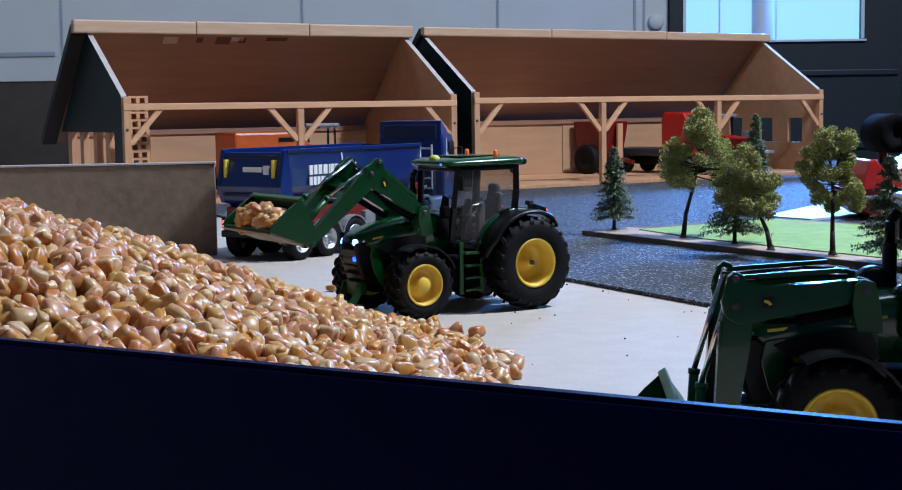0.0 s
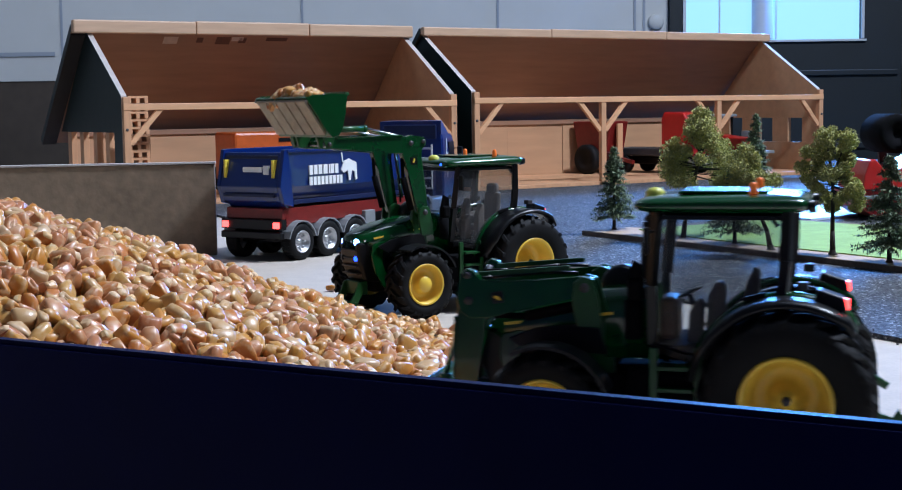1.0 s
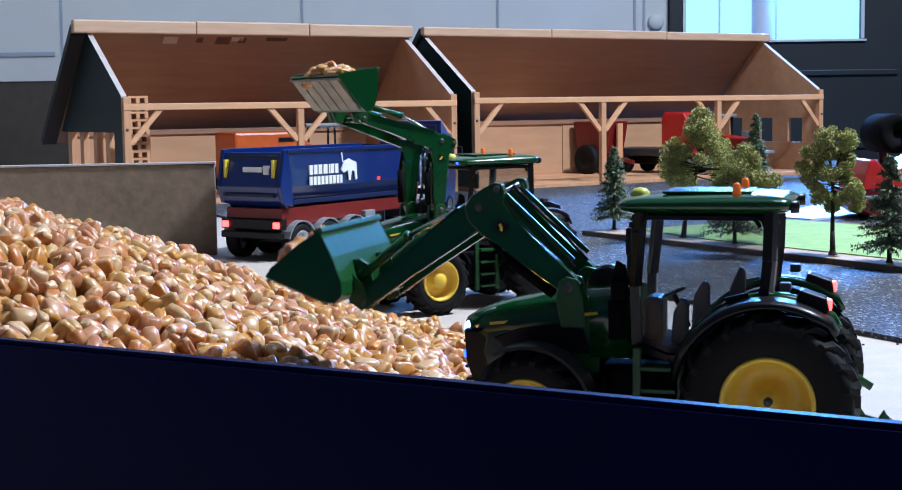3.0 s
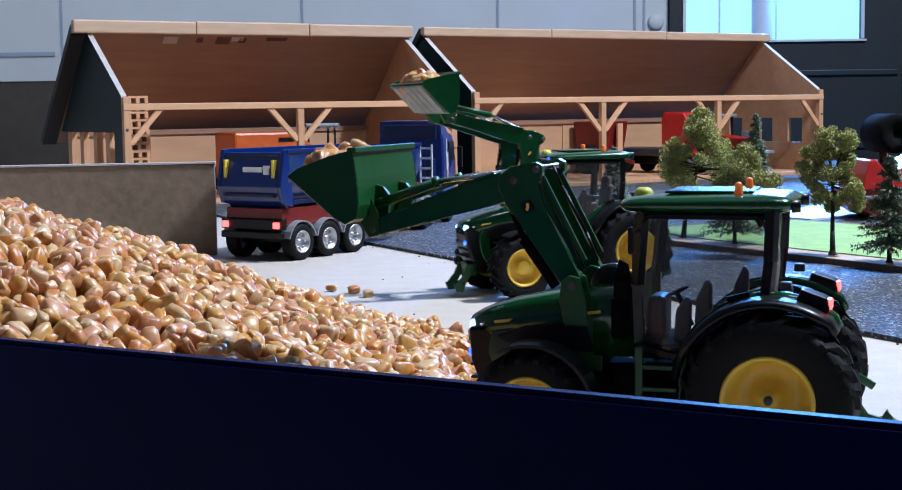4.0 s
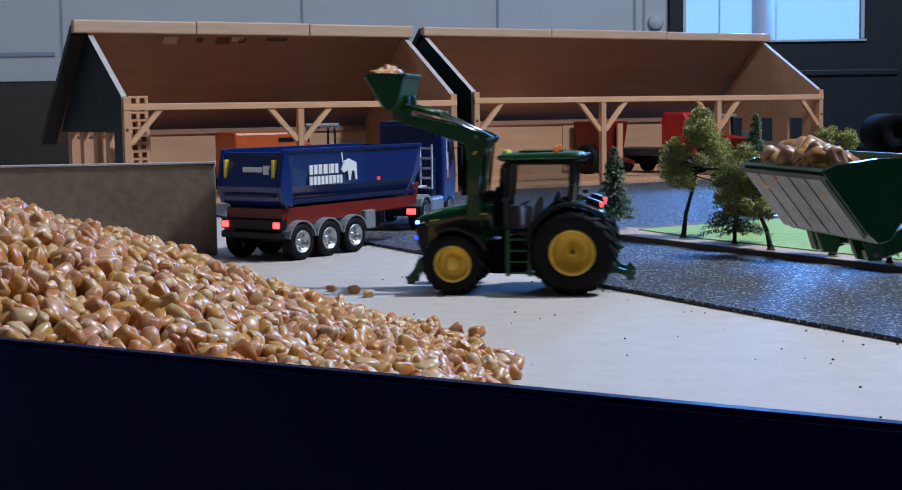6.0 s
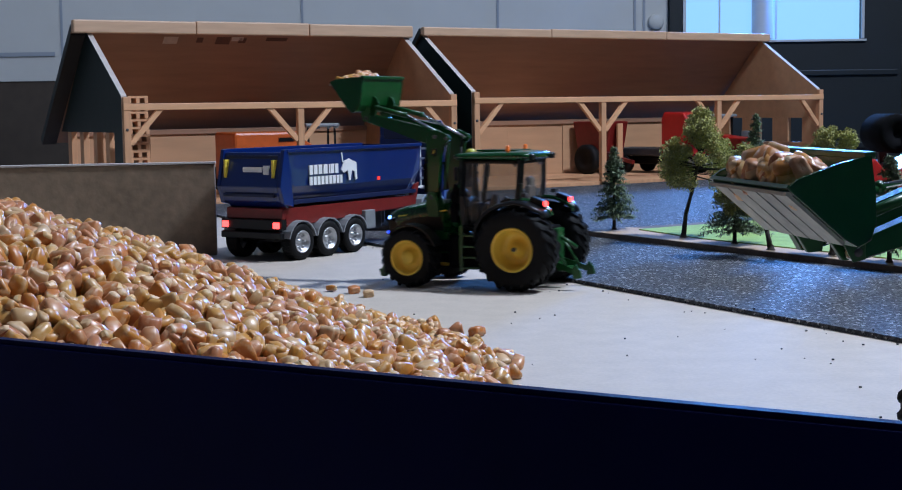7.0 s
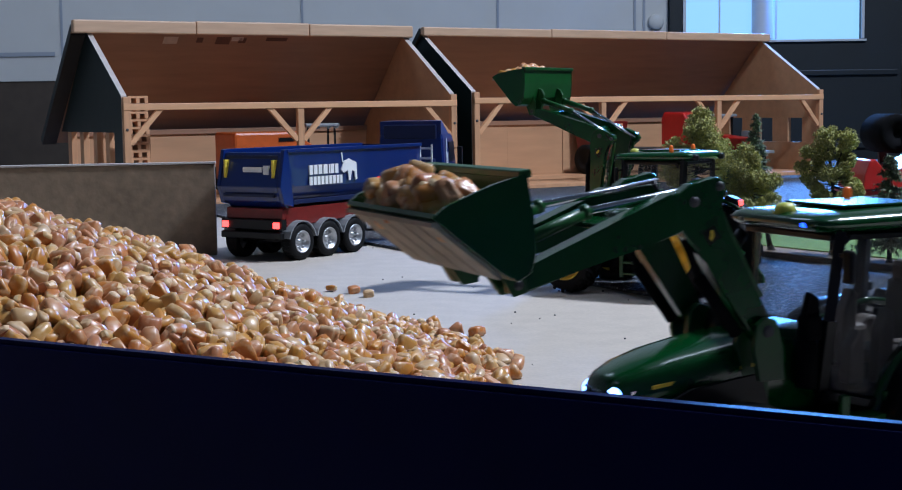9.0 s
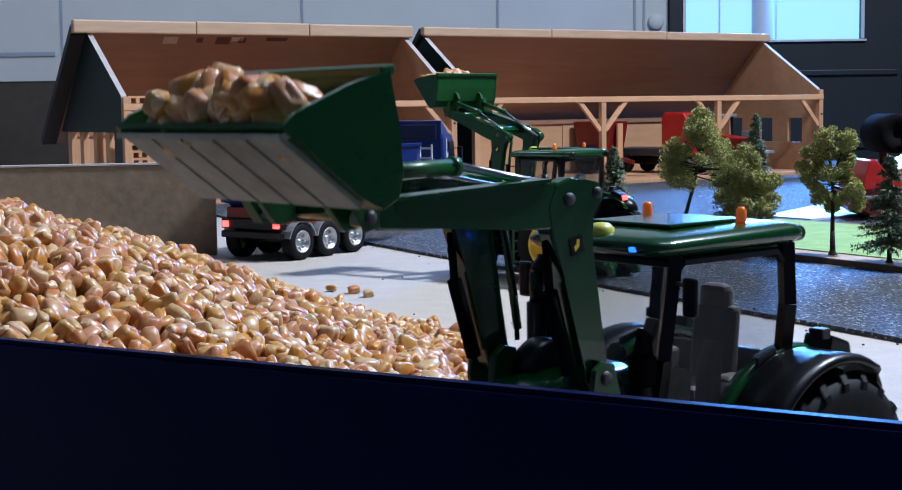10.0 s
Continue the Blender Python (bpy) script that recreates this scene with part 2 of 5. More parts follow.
class Form:
    """Collects shapes, given in millimetres, into one mesh."""

    def __init__(self):
        self.bm = bmesh.new()

    def add(self, verts, faces, slot=0, smooth=False):
        vs = [self.bm.verts.new(Vector(v) * MM) for v in verts]
        for f in faces:
            try:
                face = self.bm.faces.new([vs[i] for i in f])
                face.material_index, face.smooth = slot, smooth
            except ValueError:
                pass
        return vs

    def box(self, x0, x1, y0, y1, z0, z1, bev=0.0, slot=0, taper=0.0):
        t = taper
        vs = self.add([(x0, y0, z0), (x1, y0, z0), (x1, y1, z0), (x0, y1, z0), (x0 + t, y0 + t, z1), (x1 - t, y0 + t, z1), (x1 - t, y1 - t, z1), (x0 + t, y1 - t, z1)],
                      [(3, 2, 1, 0), (4, 5, 6, 7), (0, 1, 5, 4), (1, 2, 6, 5), (2, 3, 7, 6), (3, 0, 4, 7)], slot)
        if bev:
            edges = {e for v in vs for e in v.link_edges}
            bmesh.ops.bevel(self.bm, geom=list(edges), offset=bev * MM, segments=2, affect="EDGES", profile=0.5)
        return self

    def prism(self, outline, y0, y1, bev=0.0, slot=0):
        """An outline in x, z drawn out along y."""
        n = len(outline)
        vs = self.add([(x, y0, z) for x, z in outline] + [(x, y1, z) for x, z in outline],
                      [tuple(range(n)), tuple(range(2 * n - 1, n - 1, -1))] + [(i, n + i, n + (i + 1) % n, (i + 1) % n) for i in range(n)], slot)
        if bev:
            edges = {e for v in vs for e in v.link_edges}
            bmesh.ops.bevel(self.bm, geom=list(edges), offset=bev * MM, segments=2, affect="EDGES", profile=0.5)
        return self

    def loft(self, rings, slot=0, smooth=True, caps=True, close=True):
        n = len(rings[0])
        verts = [p for r in rings for p in r]
        faces = []
        for k in range(len(rings) - 1):
            for i in range(n if close else n - 1):
                j = (i + 1) % n
                faces.append((k * n + i, k * n + j, (k + 1) * n + j, (k + 1) * n + i))
        if caps:
            faces += [tuple(range(n - 1, -1, -1)), tuple(range((len(rings) - 1) * n, len(rings) * n))]
        self.add(verts, faces, slot, smooth)
        return self

    def turned(self, profile, axis="y", centre=(0, 0, 0), seg=32, slot=0, smooth=True, caps=False):
        """A profile of (radius, along) turned about an axis."""
        rings = []
        for r, a in profile:
            ring = []
            for i in range(seg):
                w = 2 * math.pi * i / seg
                c, s = r * math.cos(w), r * math.sin(w)
                p = (c, a, s) if axis == "y" else ((a, c, s) if axis == "x" else (c, s, a))
                ring.append(tuple(p[k] + centre[k] for k in range(3)))
            rings.append(ring)
        return self.loft(rings, slot, smooth, caps)

    def rod(self, a, b, r, r2=None, seg=12, slot=0):
        a, b = Vector(a), Vector(b)
        q = (b - a).to_track_quat("Z", "Y")
        r2 = r if r2 is None else r2
        rings = [[tuple(p + q @ Vector((rr * math.cos(2 * math.pi * i / seg), rr * math.sin(2 * math.pi * i / seg), 0))) for i in range(seg)] for p, rr in ((a, r), (b, r2))]
        return self.loft(rings, slot)

    def bar(self, a, b, w, h, slot=0):
        """A squared bar from a to b, w across level, h across upright."""
        a, b = Vector(a), Vector(b)
        d = (b - a).normalized()
        side = d.cross(Vector((0, 0, 1)))
        side = side.normalized() if side.length > 1e-4 else Vector((0, 1, 0))
        up = side.cross(d)
        rings = [[tuple(p + side * sx * w / 2 + up * sz * h / 2) for sx, sz in ((-1, -1), (1, -1), (1, 1), (-1, 1))] for p in (a, b)]
        return self.loft(rings, slot, smooth=False)

    def ball(self, c, r, slot=0, seg=14):
        prof = [(r * math.sin(math.pi * k / 8) + 1e-4, -r * math.cos(math.pi * k / 8)) for k in range(9)]
        return self.turned(prof, "z", c, seg, slot)

    def path(self, pts, r, seg=8, slot=0):
        for a, b in zip(pts[:-1], pts[1:]):
            self.rod(a, b, r, seg=seg, slot=slot)
        return self


def part(name, form, material, parent=None, label="", at=None):
    """Links a form as one mesh object, under a thing or a part."""
    me = bpy.data.meshes.new(name)
    bmesh.ops.recalc_face_normals(form.bm, faces=form.bm.faces)
    form.bm.to_mesh(me)
    form.bm.free()
    for m in (material if isinstance(material, (list, tuple)) else [material]):
        me.materials.append(m)
    ob = new(name, me)
    if parent is not None:
        ob.parent = parent
    if at is not None:
        ob.matrix_basis = at
    if label:
        ob["label"] = label
    return ob


def thing(name, m, label, category, group="", kind=""):
    ob = new(name)
    ob.empty_display_size = 0.01
    ob.matrix_basis = m
    return tagged(ob, label, category, group, kind)

# ---- the room ----
def plain(name, form, material, label, category, kind="structure"):
    return tagged(part(name, form, material), label, category, kind=kind)


plain("floor", Form().box(-3500, 4200, -3000, 4300, -830, -800), ROOM, "dull grey floor of the exhibition room", "floor")
plain("ceiling", Form().box(-3500, 4200, -3000, 4300, 2300, 2330), ROOM, "plain pale ceiling of the room", "ceiling")
plain("wall_left", Form().box(-3550, -3500, -3000, 4300, -800, 2300), ROOM, "plain pale side wall", "wall")
plain("wall_right", Form().box(4200, 4250, -3000, 4300, -800, 2300), ROOM, "plain pale side wall", "wall")
plain("wall_south", Form().box(-3500, 4200, -3050, -3000, -800, 2300), ROOM, "plain pale rear wall", "wall")

BY = 3600  # front of the back wall


def back_wall():
    wall = plain("wall_north", Form().box(-3500, 545, BY, BY + 60, 215, 2300).box(545, 4200, BY + 30, BY + 60, 900, 2300), WALL,
                 "pale grey wall of large flat panels with thin joints", "wall")
    part("wall_base", Form().box(-3500, 545, BY + 4, BY + 64, -800, 215), WALL_LOW, wall, "dark brown lower wall")
    for x in (-956, -360, 124, 463, 486):
        part("joint_strip", Form().box(x - 3, x + 3, BY - 2.5, BY - 0.5, 220, 2300), SEAM, wall)
    part("joint_strip", Form().box(-3500, -975, BY - 4, BY - 0.5, 276, 286), SEAM, wall)
    part("round_cover", Form().turned([(0.1, -14), (16, -14), (19, -9), (20.5, 0)], "y", (515, BY, 338)), WALL, wall, "round pale wall cover")
    return wall


back_wall()


def dark_front():
    """The dark panelled door front with a bright window."""
    d = thing("door_1", pose(0, 0, 0), "dark green panelled door front with a bright window", "door", kind="structure")
    y0, y1 = BY - 20, BY + 29
    part("panel", Form().box(548, 584, y0, y1, -800, 900).box(584, 1022, y0, y1, -800, 289).box(1022, 1120, y0, y1, -800, 900).box(584, 1022, y0, y1, 830, 900), DOOR_DARK, d)
    for z in (20, 200):
        part("rail", Form().box(760, 1110, y0 - 8, y0 - 0.5, z, z + 14, 2), DOOR_DARK, d)
    part("window_frame", Form().box(579, 586, y0 - 6, y0 - 0.5, 294, 830).box(1018, 1025, y0 - 6, y0 - 0.5, 291, 830).box(584, 1030, y0 - 8, y0 - 0.5, 284, 289), WALL, d, "thin pale window edge")
    part("mullion", Form().box(672, 675, y0 + 20, y0 + 28, 292, 830), FOIL, d)
    part("roller_post", Form().turned([(26, 292), (26, 830)], "z", (775, y0 + 2, 0), 20), FOIL, d, "pale round post behind the pane")
    part("mullion", Form().box(812, 816, y0 + 20, y0 + 28, 292, 830), FOIL, d)
    part("pane", Form().box(584, 1022, y0 + 30, y0 + 34, 289, 830), SKY_GLOW, d, "window pane full of blue daylight")
    plain("wall_trim", Form().box(1122, 1230, BY - 30, BY + 29, -800, 900).box(1230, 4200, BY, BY + 29, -800, 900), CREAM, "cream wall beside the dark door", "wall")


dark_front()

# ---- table, mat, boards ----
def table():
    t = plain("ground", Form().prism([(-1500, 0), (1900, 0), (1900, -18), (-1500, -18)], 190, 3300), TABLE, "fine beige concrete-look board as yard surface", "ground")
    bar = Form()
    for x in (-1300, 1700):
        for y in (400, 3100):
            bar.box(x - 40, x + 40, y - 40, y + 40, -800, -18)
    part("table_leg", bar, DARK, t)


table()


def mat_sheet():
    """The granular sheet: its near edge runs from the trailer to the camera's side."""
    a, b = Vector((-85, 1419)), Vector((249, 787))
    d = (b - a).normalized()
    a2, b2 = a - d * 900, b + d * 700
    f = Form()
    top = [(b2.x, b2.y), (1900, b2.y), (1900, 3290), (a2.x, 3290), (a2.x, a2.y)]
    n = len(top)
    f.add([(x, y, 0.3) for x, y in top] + [(x, y, 3.0) for x, y in top], [tuple(range(n)), tuple(range(2 * n - 1, n - 1, -1))] + [(i, n + i, n + (i + 1) % n, (i + 1) % n) for i in range(n)])
    plain("road", f, ASPHALT, "dark grey granular roofing mat laid as gravel yard", "road")
    rng = random.Random(4)
    g = Form()
    for _ in range(70):
        t, off = rng.uniform(-20, 900), rng.gauss(0, 18)
        p = a + d * t + Vector((-d.y, d.x)) * -off
        r = rng.uniform(0.25, 0.7)
        g.box(p.x - r, p.x + r, p.y - r, p.y + r, 0, (3.2 if off < 0 else 0) + r * 1.4)
    for _ in range(45):
        x, y, r = rng.uniform(-60, 250), rng.uniform(560, 1150), rng.uniform(0.25, 0.6)
        if (x + 85) * 632 + (y - 1419) * 334 < -9000:
            g.box(x - r, x + r, y - r, y + r, 0, r * 1.3)
    tagged(part("loose_grit", g, ASPHALT), "loose dark grit scattered along the mat's edge", "grit", kind="stuff")


mat_sheet()


def front_board():
    a, b = Vector((-113, 357)), Vector((78.5, 247))
    d = (b - a).normalized()
    n = Vector((-d.y, d.x))
    p, q = a - d * 700, b + d * 400
    f = Form()
    vs = []
    for z in (-60, 78):
        for s in (p, q, q - n * 5, p - n * 5):
            vs.append((s.x, s.y, z))
    v = f.add(vs, [(3, 2, 1, 0), (4, 5, 6, 7), (0, 1, 5, 4), (1, 2, 6, 5), (2, 3, 7, 6), (3, 0, 4, 7)])
    bmesh.ops.bevel(f.bm, geom=list({e for x in v for e in x.link_edges}), offset=0.0012, segments=2, affect="EDGES")
    plain("edge_board", f, NAVY, "dark navy lacquered board along the table's edge", "board")


front_board()


def retaining_wall():
    # concrete panel behind the maize heap
    w = thing("retaining_wall", pose(-0.218, 1.335, 0, 0, 0, 7.0), "brownish grey concrete silo wall panel behind the maize", "wall", kind="structure")
    part("panel", Form().box(-560, 0, 0, 12, 0, 85, 0.8), CONCRETE, w)
    part("cap", Form().box(-560, 1, -1, 13, 85.2, 86.8), GABLE_EDGE, w, "pale sawn top edge")


retaining_wall()


# ---- barns ----
HE, HR, DP = 152.5, 254.0, 295.0


def barn(m, length, bays, open_left, right_gaps, overhang):
    b = thing("toy_barn", m, "open wooden toy barn with dark green gables and pine posts", "toy barn", group="barns")
    part("floor_board", Form().box(0, length, 0, DP, 0, 6, 0.6), WOOD, b)
    for k, x in enumerate((0, length - 8)):
        low = 106 if (k == 0 and open_left) else 6.2
        if k and right_gaps:
            low = 103
        outline = [(4, low), (4, HE + 4), (DP / 2 + 4, HR - 3), (DP - 6, 108), (DP - 6, low)]
        if k == 0 and open_left:
            outline = [(4, 6.2)] + outline[1:] + [(38, low), (38, 6.2)]
        g = Form().prism([(-y, z) for y, z in outline], 0, 8)
        # outer skin dark, inner skin plywood
        bmesh.ops.rotate(g.bm, verts=g.bm.verts, cent=(0, 0, 0), matrix=Matrix.Rotation(-math.pi / 2, 3, "Z"))
        bmesh.ops.translate(g.bm, verts=g.bm.verts, vec=(x * MM, 0, 0))
        bmesh.ops.recalc_face_normals(g.bm, faces=g.bm.faces)
        for face in g.bm.faces:
            n = face.normal
            outer = n.x < -0.9 if k == 0 else n.x > 0.9
            inner = n.x > 0.9 if k == 0 else n.x < -0.9
            face.material_index = 0 if outer else (1 if inner else 2)
        part("gable", g, [BARN_GREEN, PLY_LIGHT, GABLE_EDGE], b)
    if open_left:
        for y in (56, 112, 176, 236):
            part("gable_post", Form().box(-1.5, 7.5, y, y + 17, 6.2, 106, 0.5), WOOD, b)
    # window openings in the far gable: sill panel, piers, head
    if right_gaps:
        x0, x1 = length - 8, length
        part("gable_sill", Form().box(x0, x1, 4, DP - 6, 6.2, 58), [PLY_LIGHT], b)
        ys = [4] + [q for gap in right_gaps for q in gap] + [DP - 6]
        for i in range(0, len(ys), 2):
            part("gable_pier", Form().box(x0, x1, ys[i], ys[i + 1], 58.2, 102.8), PLY_LIGHT, b)
    # rear wall of separate panels
    n_panels = max(3, round(length / 130))
    for i in range(n_panels):
        w = (length - 16.4) / n_panels
        part("rear_panel", Form().box(8.2 + i * w, 8.2 + (i + 1) * w - 0.7, DP - 14 - (i % 2) * 0.8, DP - 8, 6.2, 104), PLY_LIGHT, b)
    part("wall_rail", Form().box(8.4, length - 8.4, DP - 18, DP - 15, 98, 106, 0.4), PLY, b)
    # rear roof slope, ridge board
    y0, z0, y1, z1 = DP / 2 - 2, HR, DP + 28, 88
    d = Vector((y1 - y0, z1 - z0)).normalized()
    n = Vector((-d.y, d.x)) * 9
    if n.y < 0:
        n = -n
    f = Form()
    ring = [(y0, z0), (y1, z1), (y1 + n.x, z1 + n.y), (y0 + n.x, z0 + n.y)]
    f.loft([[(-overhang, y, z) for y, z in ring], [(length + 6, y, z) for y, z in ring]], smooth=False)
    bmesh.ops.recalc_face_normals(f.bm, faces=f.bm.faces)
    for face in f.bm.faces:
        face.material_index = 0 if face.normal.z < -0.2 else 1
    part("roof", f, [PLY, BARN_GREEN], b)
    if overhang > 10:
        # dark panel added under the overhanging verge to deepen the shade there
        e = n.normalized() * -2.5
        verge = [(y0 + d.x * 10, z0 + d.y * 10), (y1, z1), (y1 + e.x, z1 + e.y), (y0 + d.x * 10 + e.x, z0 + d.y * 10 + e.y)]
        part("barge_board", Form().loft([[(-overhang, y, z) for y, z in verge], [(-0.6, y, z) for y, z in verge]], smooth=False), VERGE, b, "dark panel added under the verge to deepen its shade")
        for x0, x1, k0, k1, paint in ((120, 142, 13, 27, PAPER), (172, 182, 14, 24, STAIN), (203, 226, 12, 27, STAIN), (228, 247, 12, 20, PAPER), (240, 252, 14, 24, STAIN), (285, 320, 12, 19, STAIN)):
            q = [(y0 + d.x * k, z0 + d.y * k) for k in (k0, k1)]
            e2 = n.normalized() * -0.5
            ring2 = [q[0], q[1], (q[1][0] + e2.x, q[1][1] + e2.y), (q[0][0] + e2.x, q[0][1] + e2.y)]
            part("torn_tape", Form().loft([[(x0, y, z) for y, z in ring2], [(x1, y, z) for y, z in ring2]], smooth=False), paint, b, "torn brown tape remnant")
    for k in range(3):
        a0, a1 = -overhang + k * (length + overhang + 6) / 3, -overhang + (k + 1) * (length + overhang + 6) / 3 - 0.6
        part("ridge_board", Form().box(a0, a1, y0 - 9, y0 + 3, HR - 6, HR + (13 if overhang > 10 else 8.5) + (k % 2) * 0.8, 2.2), WOOD_PALE, b)
    # front frame
    part("eave_beam", Form().box(0, length, -6, 3.5, HE - 16, HE - 7, 0.6), WOOD_BEAM, b)
    posts = [0] + [length * i / bays - 5 for i in range(1, bays)] + [length - 10]
    for i, x in enumerate(posts):
        part("post", Form().box(x, x + 10, -5, 3, 0.5 if i in (0, bays) else 6.2, HE - (-2 if i in (0, bays) else 16.2), 0.6), WOOD, b)
        for s in (-1, 1):
            if (i == 0 and s < 0) or (i == bays and s > 0):
                continue
            x0 = x + 5 + s * 5
            part("brace", Form().bar((x0, -1, HE - 62), (x0 + s * 44, -1, HE - 14), 6, 7), WOOD_BEAM, b)
    for x in (4.5, length - 4.5):
        for z in (30, 110):
            part("screw", Form().turned([(0.1, -6.2), (2, -6.2), (2.2, -4.8)], "y", (x, 0, z), 10), DARK, b)
    return b


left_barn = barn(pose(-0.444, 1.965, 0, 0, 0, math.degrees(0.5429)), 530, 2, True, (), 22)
right_barn = barn(pose(0.037, 2.248, 0.003, 0, 0, math.degrees(0.5613)), 764, 3, False, ((40, 76), (116, 152), (198, 234)), 4)

# ---- grass platform and trees ----
PA, PB = Vector((133, 1454)), Vector((326, 1122))
PD = (PB - PA).normalized()
PN = Vector((-PD.y, PD.x))
if PN.x < 0:
    PN = -PN


def on_platform(u, v):
    p = PA + PD * u + PN * v
    return p.x, p.y


def slab(points, z0, z1):
    n = len(points)
    f = Form()
    f.add([(x, y, z0) for x, y in points] + [(x, y, z1) for x, y in points], [tuple(range(n)), tuple(range(2 * n - 1, n - 1, -1))] + [(i, n + i, n + (i + 1) % n, (i + 1) % n) for i in range(n)])
    return f


plat = plain("grass_plot", slab([on_platform(*p) for p in ((0, 0), (700, 0), (700, 330), (-10, 260))], 3.1, 7.5), [CORK], "low cork-edged plot with sandy rim and grass", "plot")
part("sand_rim", slab([on_platform(*p) for p in ((1, 1), (699, 1), (699, 60), (1, 60))], 7.6, 8.0), SAND, plat)
part("grass", slab([on_platform(*p) for p in ((34, 46), (150, 30), (699, 34), (699, 300), (25, 240))], 8.1, 9.0), GRASS, plat, "bright green grass mat")
plain("pale_board", slab([(359, 1640), (398, 1585), (482, 1655), (640, 1790), (458, 1800)], 3.1, 6), FOIL, "pale bluish board lying on the dark mat", "board")


def blob_points(rng, clumps, count, size):
    """Small folded leaves round a set of clumps (x, y, z, radius)."""
    f = Form()
    for _ in range(count):
        cx, cy, cz, r = rng.choice(clumps)
        v = Vector((rng.gauss(0, 1), rng.gauss(0, 1), rng.gauss(0, 1))).normalized() * r * rng.uniform(0.35, 1.05)
        c = Vector((cx, cy, cz)) + v
        a = Vector((rng.gauss(0, 1), rng.gauss(0, 1), rng.gauss(0, 1))).normalized()
        b = a.cross(Vector((rng.gauss(0, 1), rng.gauss(0, 1), rng.gauss(0, 1)))).normalized()
        s = size * rng.uniform(0.6, 1.3)
        k = a.cross(b) * s * 0.5
        f.add([tuple(c - a * s), tuple(c - b * s * 0.6 + k), tuple(c + a * s), tuple(c + b * s * 0.6 + k)], [(0, 1, 2), (0, 2, 3)])
    return f


def broad_tree(x, y, h, w, seed, lean=0.0, base=0.32, z=8.4, full=False):
    rng = random.Random(seed)
    t = thing("model_tree", pose(x * MM, y * MM, z * MM), "olive green foam-leaved model tree with dark trunk", "model tree", group="trees on the plot")
    tr = Form()
    top = Vector((lean, 0, h * 0.62))
    pts = [Vector((0, 0, 0)), Vector((lean * 0.15, 1, h * 0.18)), Vector((lean * 0.55, -1, h * 0.38)), top]
    rad = [2.6, 1.9, 1.6, 1.0]
    for i in range(3):
        tr.rod(pts[i], pts[i + 1], rad[i], rad[i + 1], 9)
    tr.turned([(4.2, 0), (3.0, 1.5), (2.3, 4)], "z", (0, 0, 0), 9)
    clumps = []
    n = 52
    for i in range(n):
        u = (i + 0.5) / n
        zz = h * (base + (0.93 - base) * u)
        env = w / 2 * (0.75 + 0.9 * u if u < 0.28 else 1.0 - (0.5 if full else 0.82) * ((u - 0.28) / 0.72) ** (2.0 if full else 1.15))
        a, r = rng.uniform(0, 6.283), env * rng.uniform(0.3, 0.92)
        c = (lean * min(1, zz / h / 0.6) + r * math.cos(a), r * math.sin(a), zz)
        clumps.append((*c, w * rng.uniform(0.06, 0.13)))
        tr.rod(pts[2].lerp(top, min(1, 0.35 + u)), c, 0.5, 0.25, 5)
    clumps.append((lean, 0, h * 0.93, w * 0.11))
    part("trunk", tr, BARK, t)
    part("crown", blob_points(rng, clumps, 21000, 1.25), LEAF, t)
    return t


def conifer(x, y, h, w, seed, z=8.4, low=0.16):
    rng = random.Random(seed)
    t = thing("model_conifer", pose(x * MM, y * MM, z * MM, 0, 0, seed * 50), "dark green model fir tree with wiry branches", "model tree", group="trees on the plot")
    tr = Form().rod((0, 0, 0), (0, 0, h * 0.97), 2.0, 0.5, 8)
    tr.turned([(3.4, 0), (2.4, 1.2), (1.9, 3)], "z", (0, 0, 0), 8)
    part("trunk", tr, BARK, t)
    f = Form()
    for _ in range(260):
        u = rng.random() ** 1.25
        zz = h * (low + (0.97 - low) * u)
        r = w / 2 * (1 - u) ** 0.85 * rng.uniform(0.65, 1.1) + 2
        a = rng.uniform(0, 6.283)
        d = Vector((math.cos(a), math.sin(a), -0.15))
        for _ in range(54):
            k = rng.random()
            c = Vector((0, 0, zz)) + d * r * k
            e = (d * 0.6 + Vector((rng.gauss(0, 0.6), rng.gauss(0, 0.6), rng.gauss(0, 0.5)))).normalized()
            s = Vector((-e.y, e.x, 0.2)).normalized() * 0.7
            ln = rng.uniform(2.0, 4.4)
            f.add([tuple(c - s), tuple(c + s), tuple(c + e * ln)], [(0, 1, 2)])
    part("crown", f, LEAF_DARK, t)
    return t


conifer(166, 1456, 85, 46, 3)
broad_tree(220, 1356, 123, 88, 2, lean=16, base=0.4)
conifer(255, 1288, 77, 62, 5)
conifer(330, 1555, 116, 46, 8)
broad_tree(274, 1227, 91, 70, 6, lean=-21, base=0.36)
broad_tree(315, 1182, 107, 62, 4, lean=-1, base=0.36, full=True)
conifer(342, 1117, 85, 58, 7)

